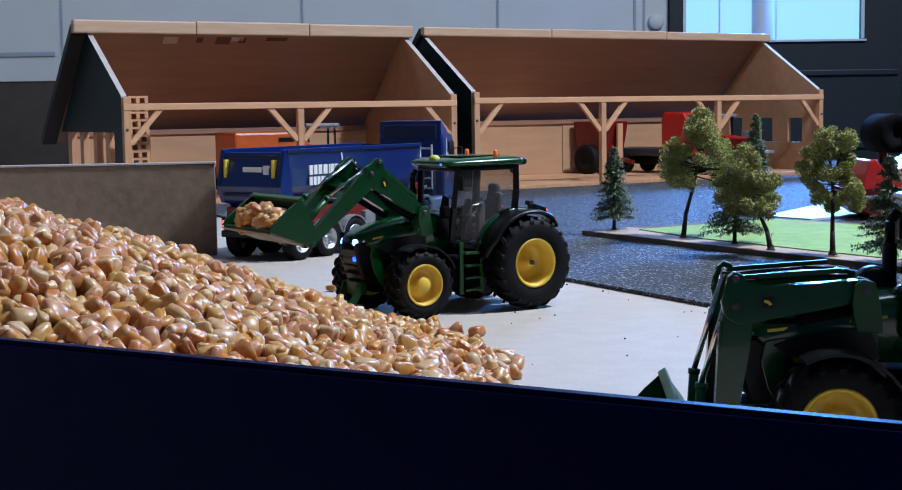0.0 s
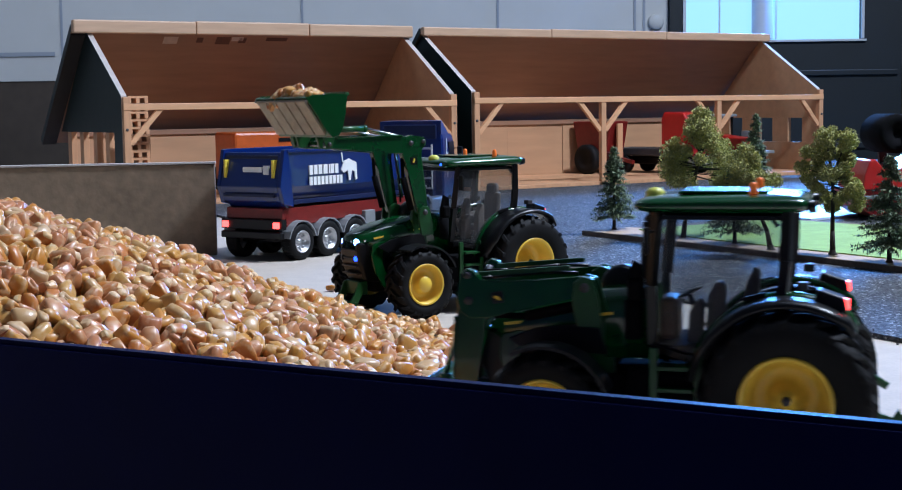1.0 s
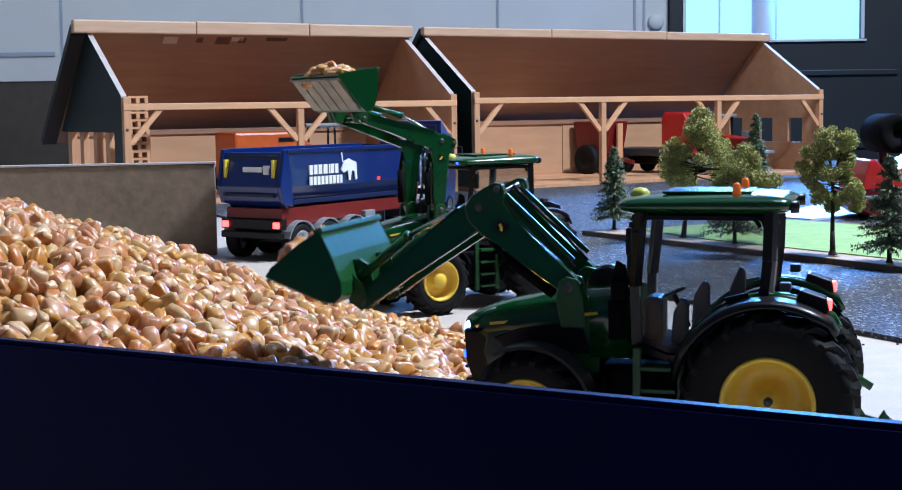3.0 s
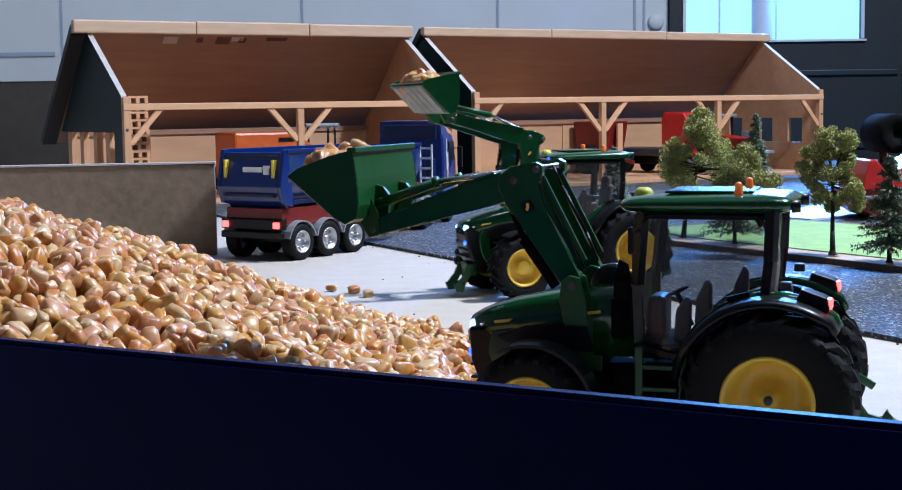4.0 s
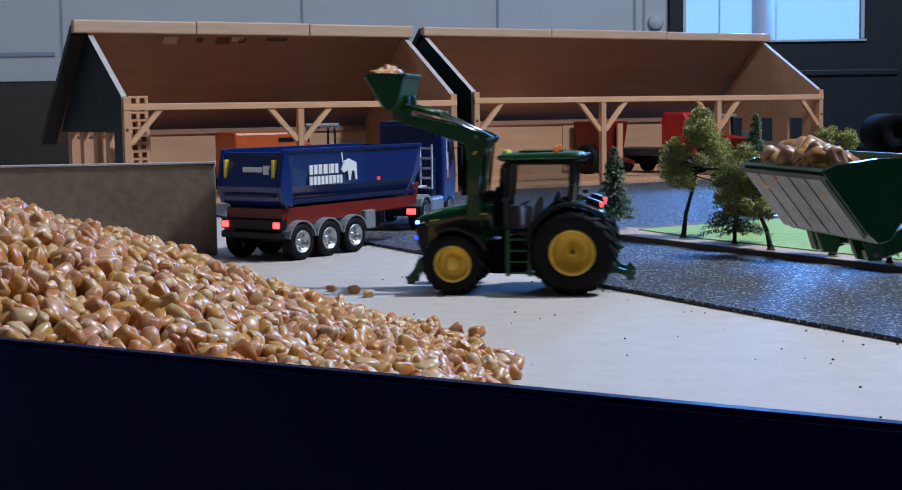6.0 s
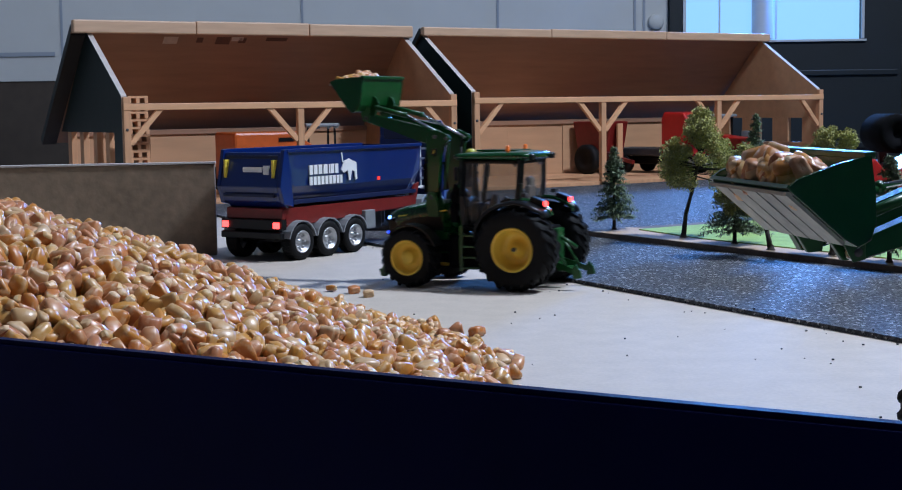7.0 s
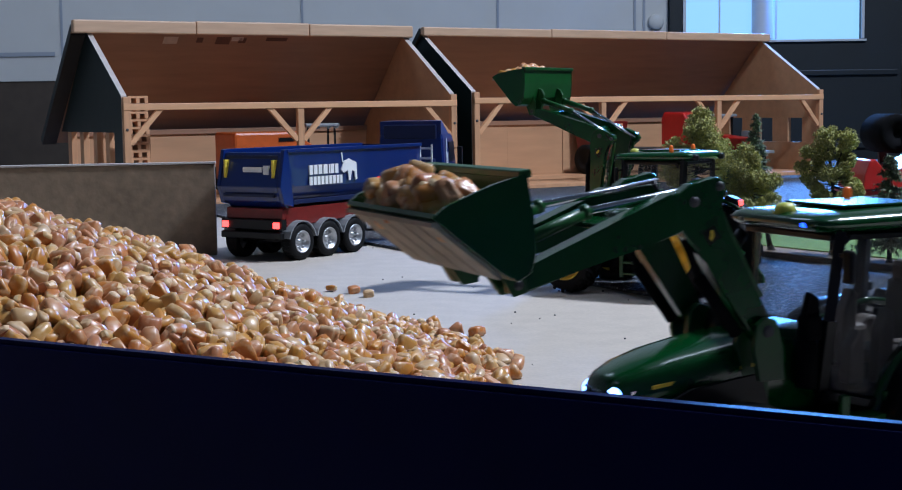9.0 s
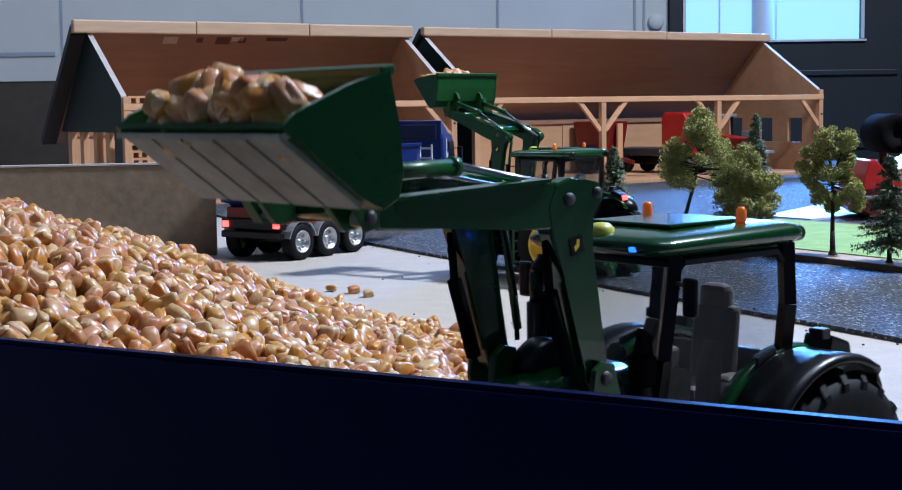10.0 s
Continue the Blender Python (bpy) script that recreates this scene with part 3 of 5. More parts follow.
# ---- maize ----
def kernel_shape(f, m, rng, k=1.0):
    """One maize kernel: a flat wedge with square shoulders, pale at its tip, with a dented crown."""
    L, W, T = 11.6 * k * rng.uniform(0.8, 1.15), 9.4 * k * rng.uniform(0.78, 1.2), 5.8 * k * rng.uniform(0.75, 1.35)
    skew, bow = rng.uniform(-0.14, 0.14), rng.uniform(-0.12, 0.12)
    n = 8
    vs = []
    for u, w, t in ((0.0, 0.22, 0.45), (0.09, 0.46, 0.78), (0.42, 0.82, 1.0), (0.8, 1.0, 0.96), (0.95, 0.92, 0.74), (1.0, 0.62, 0.42), (0.95, 0.34, 0.16)):
        for i in range(n):
            a = 2 * math.pi * (i + 0.5) / n
            c, d = math.cos(a), math.sin(a)
            c, d = math.copysign(abs(c) ** 0.5, c), math.copysign(abs(d) ** 0.42, d)
            p = Vector(((u - 0.5) * L + rng.uniform(-0.2, 0.2), W / 2 * (w * c + skew * u) + rng.uniform(-0.22, 0.22), T / 2 * (t * d + bow * 4 * u * (1 - u)) + rng.uniform(-0.2, 0.2)))
            vs.append(f.bm.verts.new((m @ p) * MM))
    for q in range(6):
        for i in range(n):
            j = (i + 1) % n
            face = f.bm.faces.new((vs[q * n + i], vs[q * n + j], vs[(q + 1) * n + j], vs[(q + 1) * n + i]))
            face.smooth, face.material_index = True, 1 if q == 0 else 0
    face = f.bm.faces.new([vs[i] for i in range(n - 1, -1, -1)])
    face.material_index = 1
    f.bm.faces.new([vs[6 * n + i] for i in range(n)])
    return f


MAIZE = [KERNEL, KERNEL_TIP]
APEX, SLOPE, REACH = Vector((-320, 665)), 0.385, 340.0


def heap_height(x, y):
    dx, dy = x - APEX.x, (y - APEX.y) * (0.91 if y > APEX.y else 1.0)
    d = math.hypot(dx, dy)
    h = SLOPE * (REACH - d) + 5.0 * noise.noise(Vector((x * 0.016, y * 0.016, 0.3))) + 2.5 * noise.noise(Vector((x * 0.05, y * 0.05, 2.3)))
    return 5.6 * math.log1p(math.exp(min(40, h / 5.6))) if h < 60 else h - 0.05 * max(0, h - 90)


def board_y(x):
    return 430 - (x + 160) * 155 / 271


def tilt(rng, flat=0.8):
    return Euler((rng.uniform(-1, 1) * math.pi * flat, rng.uniform(-1.1, 1.1), rng.uniform(0, 6.283)))


def maize_heap():
    rng = random.Random(11)
    heap = tagged(new("maize_heap"), "large heap of loose golden maize kernels on the board", "maize heap")
    xs, ys = range(-520, 81, 12), range(260, 1131, 12)
    f = Form()
    verts, idx = [], {}
    for i, x in enumerate(xs):
        for j, y in enumerate(ys):
            idx[i, j] = len(verts)
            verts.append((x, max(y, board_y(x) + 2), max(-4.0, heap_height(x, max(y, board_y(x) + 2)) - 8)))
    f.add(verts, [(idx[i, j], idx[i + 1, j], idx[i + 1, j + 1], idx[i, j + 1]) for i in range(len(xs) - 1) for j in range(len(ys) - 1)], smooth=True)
    # sheet under the kernels, coloured as the shade between them
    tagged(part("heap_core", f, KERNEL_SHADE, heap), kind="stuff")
    spots = []
    step = 7.3
    for i in range(int(560 / step)):
        for j in range(int(820 / step)):
            x, y = -470 + i * step + rng.uniform(-3, 3), 290 + j * step + rng.uniform(-3, 3)
            if y < board_y(x) + 6 or y > 1120:
                continue
            h = heap_height(x, y)
            if h < 3.2 and rng.random() > (h / 3.2) ** 4.0 * 0.9:
                continue
            if -0.34 * y - 25 > x:
                continue
            spots.append((x, y, max(2.2, h - 3 + rng.uniform(-1.5, 3.0))))
    rest = Form()
    near = []
    for x, y, z in spots:
        m = Matrix.Translation((x, y, z)) @ tilt(rng).to_matrix().to_4x4()
        if -60 < x < 60 and y < 640 and len(near) < 300:
            near.append(m)
        else:
            kernel_shape(rest, m, rng)
    tagged(part("loose_maize", rest, MAIZE, heap), kind="stuff")
    shapes = []
    for k in range(8):
        g = Form()
        kernel_shape(g, Matrix.Identity(4), rng)
        me = bpy.data.meshes.new("kernel")
        bmesh.ops.recalc_face_normals(g.bm, faces=g.bm.faces)
        g.bm.to_mesh(me)
        g.bm.free()
        me.materials.append(KERNEL)
        me.materials.append(KERNEL_TIP)
        shapes.append(me)
    for m in near:
        ob = new("kernel", rng.choice(shapes))
        ob.parent = heap
        ob.matrix_basis = Matrix.Translation(m.translation * MM) @ m.to_3x3().to_4x4()
    return heap


maize_heap()


def lone_kernels():
    rng = random.Random(5)
    for x, y in ((15, 835), (-72, 1040), (-60, 1018), (-88, 1052)):
        f = Form()
        kernel_shape(f, Matrix.Translation((0, 0, 2.4)) @ Euler((0.15, 0.05, rng.uniform(0, 6))).to_matrix().to_4x4(), rng, 0.82)
        tagged(part("maize_kernel", f, MAIZE, at=pose(x * MM, y * MM, 0.0003)), "single golden maize kernel lying on the yard", "maize kernel", group="stray kernels")


lone_kernels()


def maize_load(seed):
    """A bucketful, in the bucket's space."""
    rng = random.Random(seed)
    f = Form()
    for k in range(80):
        u, v = rng.uniform(0.1, 0.9), rng.uniform(-0.88, 0.88)
        x = 7 + 17.5 * u
        base = 8 + 14 * u
        top = 25 + 1.0 * u + 5 * math.sin(math.pi * u) * (1 - v * v)
        z = max(base + 2.5, top - rng.uniform(0, 7))
        kernel_shape(f, Matrix.Translation((x, v * 29, z)) @ tilt(rng, 0.45).to_matrix().to_4x4(), rng, 0.98)
    return tagged(part("maize_load", f, MAIZE), "bucketful of golden maize kernels", "maize load", group="maize loads", kind="stuff")


# ---- tractors ----
WB, HUB, RR, FR = 85.4, 43.6, 30.8, 22.6
PIVOT, L1, L2, BEND, ARM_Y = (73.2, 66.8), 44.7, 59.2, 77.3, 18.1
BUCKET_W, BUCKET_B, BUCKET_D, BUCKET_L = 33.0, 31.2, 27.8, 23.7


def wheel(parent, name, x, y, radius, width, rim_r, lugs):
    s = 1 if y > 0 else -1
    o = width / 2
    rim = Form()
    if radius > 28:
        prof = [(0.1, 0.25), (3.4, 0.25), (3.6, 0.1), (5.0, 0.08), (5.4, -0.05), (rim_r * 0.62, -0.12), (rim_r * 0.82, 0.0), (rim_r * 0.9, 0.42), (rim_r, 0.5), (rim_r + 0.6, 0.46), (rim_r + 0.6, 0.2)]
    else:
        prof = [(0.1, 0.42), (4.6, 0.42), (5.2, 0.36), (5.5, 0.12), (rim_r * 0.66, 0.08), (rim_r * 0.85, 0.14), (rim_r * 0.92, 0.45), (rim_r, 0.5), (rim_r + 0.6, 0.46), (rim_r + 0.6, 0.2)]
    rim.turned([(r, s * a * width) for r, a in prof], "y", (0, 0, 0), 36)
    rim.turned([(0.1, -s * 0.3 * width), (rim_r, -s * 0.3 * width), (rim_r + 0.5, -s * 0.45 * width)], "y", (0, 0, 0), 28)
    w = part(name, rim, YELLOW, parent, "yellow wheel rim", at=Matrix.Translation(Vector((x, y, radius)) * MM))
    t = Form()
    R = radius - 2.0
    t.turned([(rim_r + 0.2, -o * 0.9), (rim_r + 2.5, -o), (R * 0.86, -o * 1.03), (R * 0.97, -o * 0.9), (R, -o * 0.6), (R + 0.2, 0), (R, o * 0.6), (R * 0.97, o * 0.9), (R * 0.86, o * 1.03), (rim_r + 2.5, o), (rim_r + 0.2, o * 0.9)], "y", (0, 0, 0), 44)
    for i in range(lugs):
        for side in (-1, 1):
            a = 2 * math.pi * (i + (0.5 if side > 0 else 0)) / lugs
            sweep = 0.85 * 2 * math.pi / lugs
            rings = []
            for k in range(4):
                u = k / 3
                yy = side * o * (0.02 + 0.98 * u)
                aa = a - sweep * u
                hw = (0.9 + 0.35 * u) / radius
                r0, r1 = (R - 1.2, radius) if k < 3 else (R * 0.84, R * 0.97)
                rings.append([(r * math.cos(aa + q), yy, r * math.sin(aa + q)) for r, q in ((r0, -hw * 1.3), (r0, hw * 1.3), (r1, hw), (r1, -hw))])
            t.loft(rings, smooth=False)
    part("tyre", t, RUBBER, w, "black rubber tyre with deep lugs")
    hub = Form()
    if radius > 28:
        hub.turned([(0.1, s * 0.34 * width), (1.5, s * 0.34 * width), (1.7, s * 0.2 * width)], "y", (0, 0, 0), 12)
        part("hub", hub, DARK, w)
    return w


def build_tractor(label):
    T = thing("toy_tractor", Matrix.Identity(4), label, "toy tractor", group="tractors with front loaders")
    part("gearbox", Form().box(-18, 37.8, -12, 12, 20, 46, 2), MATT_BLACK, T)
    part("engine_block", Form().box(38, 104, -9, 9, 16, 36, 2), MATT_BLACK, T)
    part("rear_axle", Form().box(-6, 6, -30, 30, 27, 37, 2), BLACK, T)
    part("front_axle", Form().box(82, 92, -30, 30, 19, 27, 1.5), BLACK, T)
    for s in (-1, 1):
        part("side_box", Form().box(36, 62, s * 15 - 4, s * 15 + 4, 13, 33, 2), MATT_BLACK, T)
    # bonnet: lofted, sloping to a rounded nose
    rings = []
    for x, hw, top, low in ((50, 15, 66, 40), (62, 15, 65.5, 40), (82, 14.6, 63, 40), (98, 13.8, 60, 42), (108, 12.6, 57.2, 46), (114, 10.6, 54.6, 49), (117.5, 7.5, 52.4, 50)):
        rings.append([(x, -hw, low), (x, hw, low), (x, hw, top - 8), (x, hw * 0.96, top - 4), (x, hw * 0.78, top - 1.2), (x, hw * 0.4, top - 0.1), (x, 0, top), (x, -hw * 0.4, top - 0.1), (x, -hw * 0.78, top - 1.2), (x, -hw * 0.96, top - 4), (x, -hw, top - 8)])
    part("bonnet", Form().loft(rings), GREEN, T, "glossy green sloping bonnet")
    part("nose_panel", Form().prism([(96, 22), (112, 24), (116.4, 36), (117.2, 49), (104, 49), (96, 41)], -11.4, 11.4, 1.6), BLACK, T, "black front grille")
    for z in (28, 33, 38, 43):
        part("grille_bar", Form().box(112 + (z - 24) * 0.26, 116.8 + (z - 24) * 0.045, -9, 9, z, z + 1.2, 0.3), DARK, T)
    for s in (-1, 1):
        part("bonnet_stripe", Form().bar((64, s * 15.1, 56.6), (106, s * 13.0, 51.2), 0.5, 1.1), DECAL, T, "yellow stripe")
        part("air_grille", Form().prism([(66, 41), (98, 42), (104, 46), (94, 50), (70, 53)], s * 14.6 - 0.7, s * 14.6 + 0.7, 0.3), BLACK, T)
        part("cheek", Form().prism([(96, 50), (107, 47.5), (108.5, 40), (106, 30), (100, 20), (92, 14), (88, 17), (97, 26), (101, 36), (100, 43)], s * 12.6 - 1.2, s * 12.6 + 1.2, 0.5), GREEN, T, "green curved nose cheek")
        lens = Form().loft([[(104, s * 12.9, 51.5), (112, s * 11.2, 50.2), (112, s * 11.0, 47.0), (105, s * 12.7, 47.4)], [(106, s * 11.5, 52.2), (116.6, s * 5.6, 51.0), (117.0, s * 5.4, 46.8), (106, s * 11.2, 47.2)]], smooth=False)
        part("headlight_lens", lens, CHROME, T, "clear wrap-round headlight lens")
        part("headlight", Form().turned([(0.1, 0.6), (1.8, 0.2), (2.6, -0.8), (2.7, -3)], "x", (117.0, s * 7.2, 48.7), 16), LAMP_WHITE, T, "lit bluish white headlight")
        part("work_lamp", Form().turned([(0.1, 0), (1.5, -0.3), (1.7, -3)], "x", (117.8, s * 8.2, 38.5), 14), LAMP_BLUE if s > 0 else BLACK, T, "small lit lamp" if s > 0 else "")
    fl = Form()
    for s in (-1, 1):
        fl.prism([(112, 24), (116, 23), (119, 15), (124, 9), (126, 10), (124, 4), (119, 4), (118, 9), (113, 16)], s * 9 - 1.0, s * 9 + 1.0, 0.4)
        fl.rod((113, s * 9, 23), (121, s * 9, 8), 1.0)
    fl.rod((119, -10, 10), (119, 10, 10), 1.3).box(108, 115, -8, 8, 15, 24, 0.8)
    part("front_linkage", fl, GREEN_DULL, T, "slim green front hitch")
    # cab
    def post(name, pts, r):
        f = Form()
        for a, b in zip(pts[:-1], pts[1:]):
            f.bar(a, b, r, r)
        part(name, f, BLACK, T)
    for s in (-1, 1):
        post("cab_pillar", [(49, s * 16.5, 46), (49, s * 20.5, 68), (46.5, s * 22.5, 95)], 3.4)
        post("cab_pillar", [(3, s * 23, 60), (1, s * 23.6, 78), (0.5, s * 22.5, 95)], 3.6)
        post("cab_sill", [(49, s * 18.5, 45), (36, s * 22.5, 42), (29, s * 23, 43), (22, s * 23.2, 52), (13, s * 23.3, 59.5), (3, s * 23, 62.5)], 2.4)
        post("door_frame", [(46, s * 22.6, 91), (44.5, s * 23.4, 93), (6, s * 23.6, 93), (4, s * 23.8, 90)], 1.4)
        door = Form()
        ring = [(47.5, s * 19.2, 47), (36, s * 22.9, 44), (29.5, s * 23.3, 45), (22.5, s * 23.4, 54), (13, s * 23.5, 61.5), (3.5, s * 23.4, 64.5), (2, s * 23.2, 92), (45.8, s * 22.6, 92)]
        door.add(ring, [tuple(range(8))])
        g = part("door_pane", door, GLASS, T, "clear cab door glass")
        g.visible_shadow = False
        part("door_handle", Form().bar((8, s * 24.6, 66), (16, s * 24.8, 64), 1.2, 1.8), BLACK, T)
        m = Form().bar((48, s * 24, 88), (50, s * 30, 88), 1.0, 1.0).box(48.5, 50.5, s * 30 - 2.2, s * 30 + 2.2, 80, 90, 0.8)
        part("mirror", m, BLACK, T, "black side mirror")
    for x0, y0, pts in ((0, 0, [(50.2, -18, 64), (50.2, 18, 64), (47.6, 21.5, 95), (47.6, -21.5, 95)]), (0, 0, [(1, -21, 64), (1, 21, 64), (-0.6, 21, 95), (-0.6, -21, 95)])):
        f = Form()
        f.add(pts, [(0, 1, 2, 3)])
        part("screen_pane", f, GLASS, T).visible_shadow = False
    roof = []
    for z, o in ((94.4, -3.0), (95.2, -0.6), (96.6, 0.6), (98.2, 0.7), (99.6, -0.4), (100.5, -2.8), (101.2, -8.0), (101.6, -16.0)):
        x0, x1, y1 = -6 - o, 55 + o, 25 + o
        ring = []
        for cx, cy, a0 in ((x1 - 6, y1 - 6, 0), (x0 + 6, y1 - 6, 90), (x0 + 6, -y1 + 6, 180), (x1 - 6, -y1 + 6, 270)):
            for a in (0, 18, 36, 54, 72, 90):
                w = radians(a0 + a)
                ring.append((cx + 6 * math.cos(w), cy + 6 * math.sin(w), z - (0.8 if cx > 20 and z > 98 else 0)))
        roof.append(ring)
    part("roof", Form().loft(roof), GREEN, T, "glossy green cab roof")
    part("roof_hatch", Form().box(8, 40, -15, 15, 101.0, 102.0, 0.5), GREEN, T)
    part("roof_lining", Form().box(0, 50, -22, 22, 92, 94, 0.5), BLACK, T)
    part("gps_dome", Form().turned([(3.6, 100), (3.9, 101.5), (3.5, 103.4), (2.2, 104.7), (0.1, 105.0)], "z", (50.3, 0, -2.4), 16), DOME, T, "yellow-green receiver dome")
    for x, y in ((13, -17), (13, 17)):
        part("beacon", Form().turned([(1.6, 101.2), (1.5, 102), (1.4, 104.4), (0.9, 105.2), (0.1, 105.4)], "z", (x, y, 0), 14), AMBER, T, "amber flashing beacon")
    for s in (-1, 1):
        part("roof_lamp", Form().box(54.0, 55.9, s * 16 - 1.1, s * 16 + 1.1, 96.0, 97.4, 0.3), LAMP_BLUE if s > 0 else GREY, T)
        part("rear_roof_lamp", Form().turned([(0.1, -2), (2.2, -2), (2.4, 1)], "x", (-7.0, s * 20, 97), 12), BLACK, T)
    seat = Form().box(4, 22, -8, 8, 50, 55, 2).prism([(2, 54), (7, 54), (4, 76), (0, 76)], -7.5, 7.5, 1.5).box(0, 5, -5, 5, 74, 82, 2)
    seat.box(8, 18, -19, -11, 50, 60, 2).box(10, 20, 11, 19, 50, 59, 2)
    part("seat", seat, SEAT, T, "grey-brown driver's seat")
    st = Form().turned([(4.6, -0.5), (5.2, 0), (4.6, 0.5), (4.0, 0)], "z", (0, 0, 0), 20).bar((-4.4, 0, 0), (4.4, 0, 0), 0.8, 0.6).rod((0, 0, 0), (0, 0, -14), 1.0)
    for x, y, z, h in ((34, 12, 46.2, 17), (26, 16, 46.2, 24), (16, -14, 46.2, 26), (30, -15, 46.2, 20)):
        part("control_console", Form().prism([(x - 3, z), (x + 3, z), (x + 2, z + h * 0.7), (x - 1.5, z + h), (x - 3.5, z + h - 2)], y - 2.6, y + 2.6, 1.0), SEAT, T, "grey-brown lever console")
    part("steering_wheel", st, BLACK, T, at=Matrix.Translation(Vector((38, 0, 63)) * MM) @ pose(0, 0, 0, 0, 25, 0))
    part("dashboard", Form().box(41, 48, -8, 8, 46, 62, 2), DARK, T)
    for s in (-1, 1):
        part("side_console", Form().prism([(2, 46.2), (24, 46.2), (26, 52), (20, 58), (14, 56), (6, 62), (2, 62)], s * 17.5 - 3.6, s * 17.5 + 3.6, 1.2), SEAT, T, "grey-brown armrest console")
    part("cab_back_panel", Form().box(-3.5, -1, -21, 21, 44, 63.6, 0.8), BLACK, T)
    part("cab_floor", Form().box(0, 50, -20, 20, 42, 46, 1), MATT_BLACK, T)
    # rear mudguards
    for s in (-1, 1):
        for band, (ya, yb, off, paint) in enumerate(((21, 25.5, 1.0, GREEN), (25.7, 42, 0.0, BLACK))):
            rings = []
            for k in range(19):
                q = radians(8 + k * 7.0)
                R = 35.2 + off - (1.6 if k == 18 else 0)
                y1 = yb - (7 - 2.2 * k if k < 3 and band else 0) - (3 if k > 16 and band else 0)
                rings.append([(R * math.cos(q), s * ya, RR + R * math.sin(q)), (R * math.cos(q), s * (y1 - 2.4), RR + R * math.sin(q)), ((R - 0.7) * math.cos(q), s * (y1 - 0.7), RR + (R - 0.7) * math.sin(q)), ((R - 2.0) * math.cos(q), s * y1, RR + (R - 2.0) * math.sin(q)),
                              ((R - 2.8) * math.cos(q), s * (y1 - 0.6), RR + (R - 2.8) * math.sin(q)), ((R - 2.2) * math.cos(q), s * ya, RR + (R - 2.2) * math.sin(q))])
            part("rear_mudguard" if band else "mudguard_band", Form().loft(rings), paint, T, "glossy black rear mudguard" if band else "green mudguard band")
        part("lamp_pod", Form().prism([(-8, 63.5), (-16, 60), (-20, 61), (-19, 66), (-10, 69)], s * 26 - 4.6, s * 26 + 4.6, 0.9), BLACK, T)
        part("tail_light", Form().box(-20.6, -18.4, s * 26 - 3.0, s * 26 + 3.0, 61.6, 65.4, 0.6), LAMP_RED, T, "lit red tail light")
        part("rear_work_lamp", Form().box(-7, -3, s * 30 - 2.4, s * 30 + 2.4, 68.4, 71.4, 0.5), DARK, T)
        fr = Form()
        rings = []
        for k in range(9):
            a = radians(62 + k * 12)
            for_r = FR + 2.6
            rings.append([(WB + q * math.cos(a), y, FR + q * math.sin(a)) for q, y in ((for_r, s * 28), (for_r, s * 42), (for_r - 1.2, s * 42), (for_r - 1.2, s * 28))])
        fr.loft(rings, smooth=False)
        part("front_mudguard", fr, BLACK, T)
        for x in (30, 46):
            part("step_rail", Form().box(x, x + 3, s * 26 - 1, s * 26 + 1, 12, 46, 0.4), GREEN_DULL, T)
        for z in (14, 22, 30, 38):
            part("step", Form().box(33.2, 45.8, s * 25 - 4, s * 25 + 4, z, z + 1.6, 0.3), GREEN_DULL, T, "green access step")
        part("fuel_tank", Form().box(26, 58, s * 19 - 5, s * 19 + 5, 16, 38, 3), MATT_BLACK, T)
    part("exhaust", Form().rod((56, -19, 50), (56, -19, 80), 2.8).rod((56, -19, 80), (56, -19, 88), 2.0).rod((56, -19, 88), (53, -19, 92), 2.0), BLACK, T, "black exhaust pipe")
    part("air_intake", Form().rod((56, 19, 48), (56, 19, 62), 3.2).box(52, 58, 16, 22, 62, 70, 1.5).prism([(52, 69), (58, 69), (56, 77), (52.6, 75)], 17.8, 20.2, 0.5), MATT_BLACK, T)
    part("filter_hump", Form().turned([(0.1, -13), (7.2, -13), (8.4, -11), (8.4, -6), (7.2, -4), (0.1, -4)], "y", (64, 0, 64), 22), BLACK, T, "black round intake hump")
    rl = Form()
    for s in (-1, 1):
        rl.bar((-10, s * 9, 22), (-38, s * 14, 13), 2.4, 4).rod((-15, s * 11, 40), (-32, s * 12.5, 15), 1.1).prism([(-43, 9), (-37, 8), (-36, 15), (-38.5, 19), (-40, 15.5), (-42, 15)], s * 14.5 - 1.6, s * 14.5 + 1.6, 0.5)
    rl.rod((-16, 0, 41), (-34, 0, 30), 1.5).box(-22, -14, -7, 7, 16, 44, 1.5).box(-31, -20, -4, 4, 12, 16, 1)
    part("rear_linkage", rl, GREEN_DULL, T, "green rear three-point hitch")
    # loader masts
    for s in (-1, 1):
        part("loader_mast", Form().prism([(63, 24), (73, 24), (75, 46), (78, 62), (77, 69), (74, 71), (70, 70), (67, 60), (64, 46)], s * (ARM_Y - 4.6) - 1.4, s * (ARM_Y - 4.6) + 1.4, 0.5).prism([(67, 52), (76, 52), (78, 62), (77, 69), (74, 71), (70, 70), (68, 62)], s * (ARM_Y + 4.4) - 0.9, s * (ARM_Y + 4.4) + 0.9, 0.4), GREEN_DULL, T, "green loader mast bracket")
        part("mast_foot", Form().box(60, 76, s * 14 - 4, s * 14 + 4, 26, 34, 1), MATT_BLACK, T)
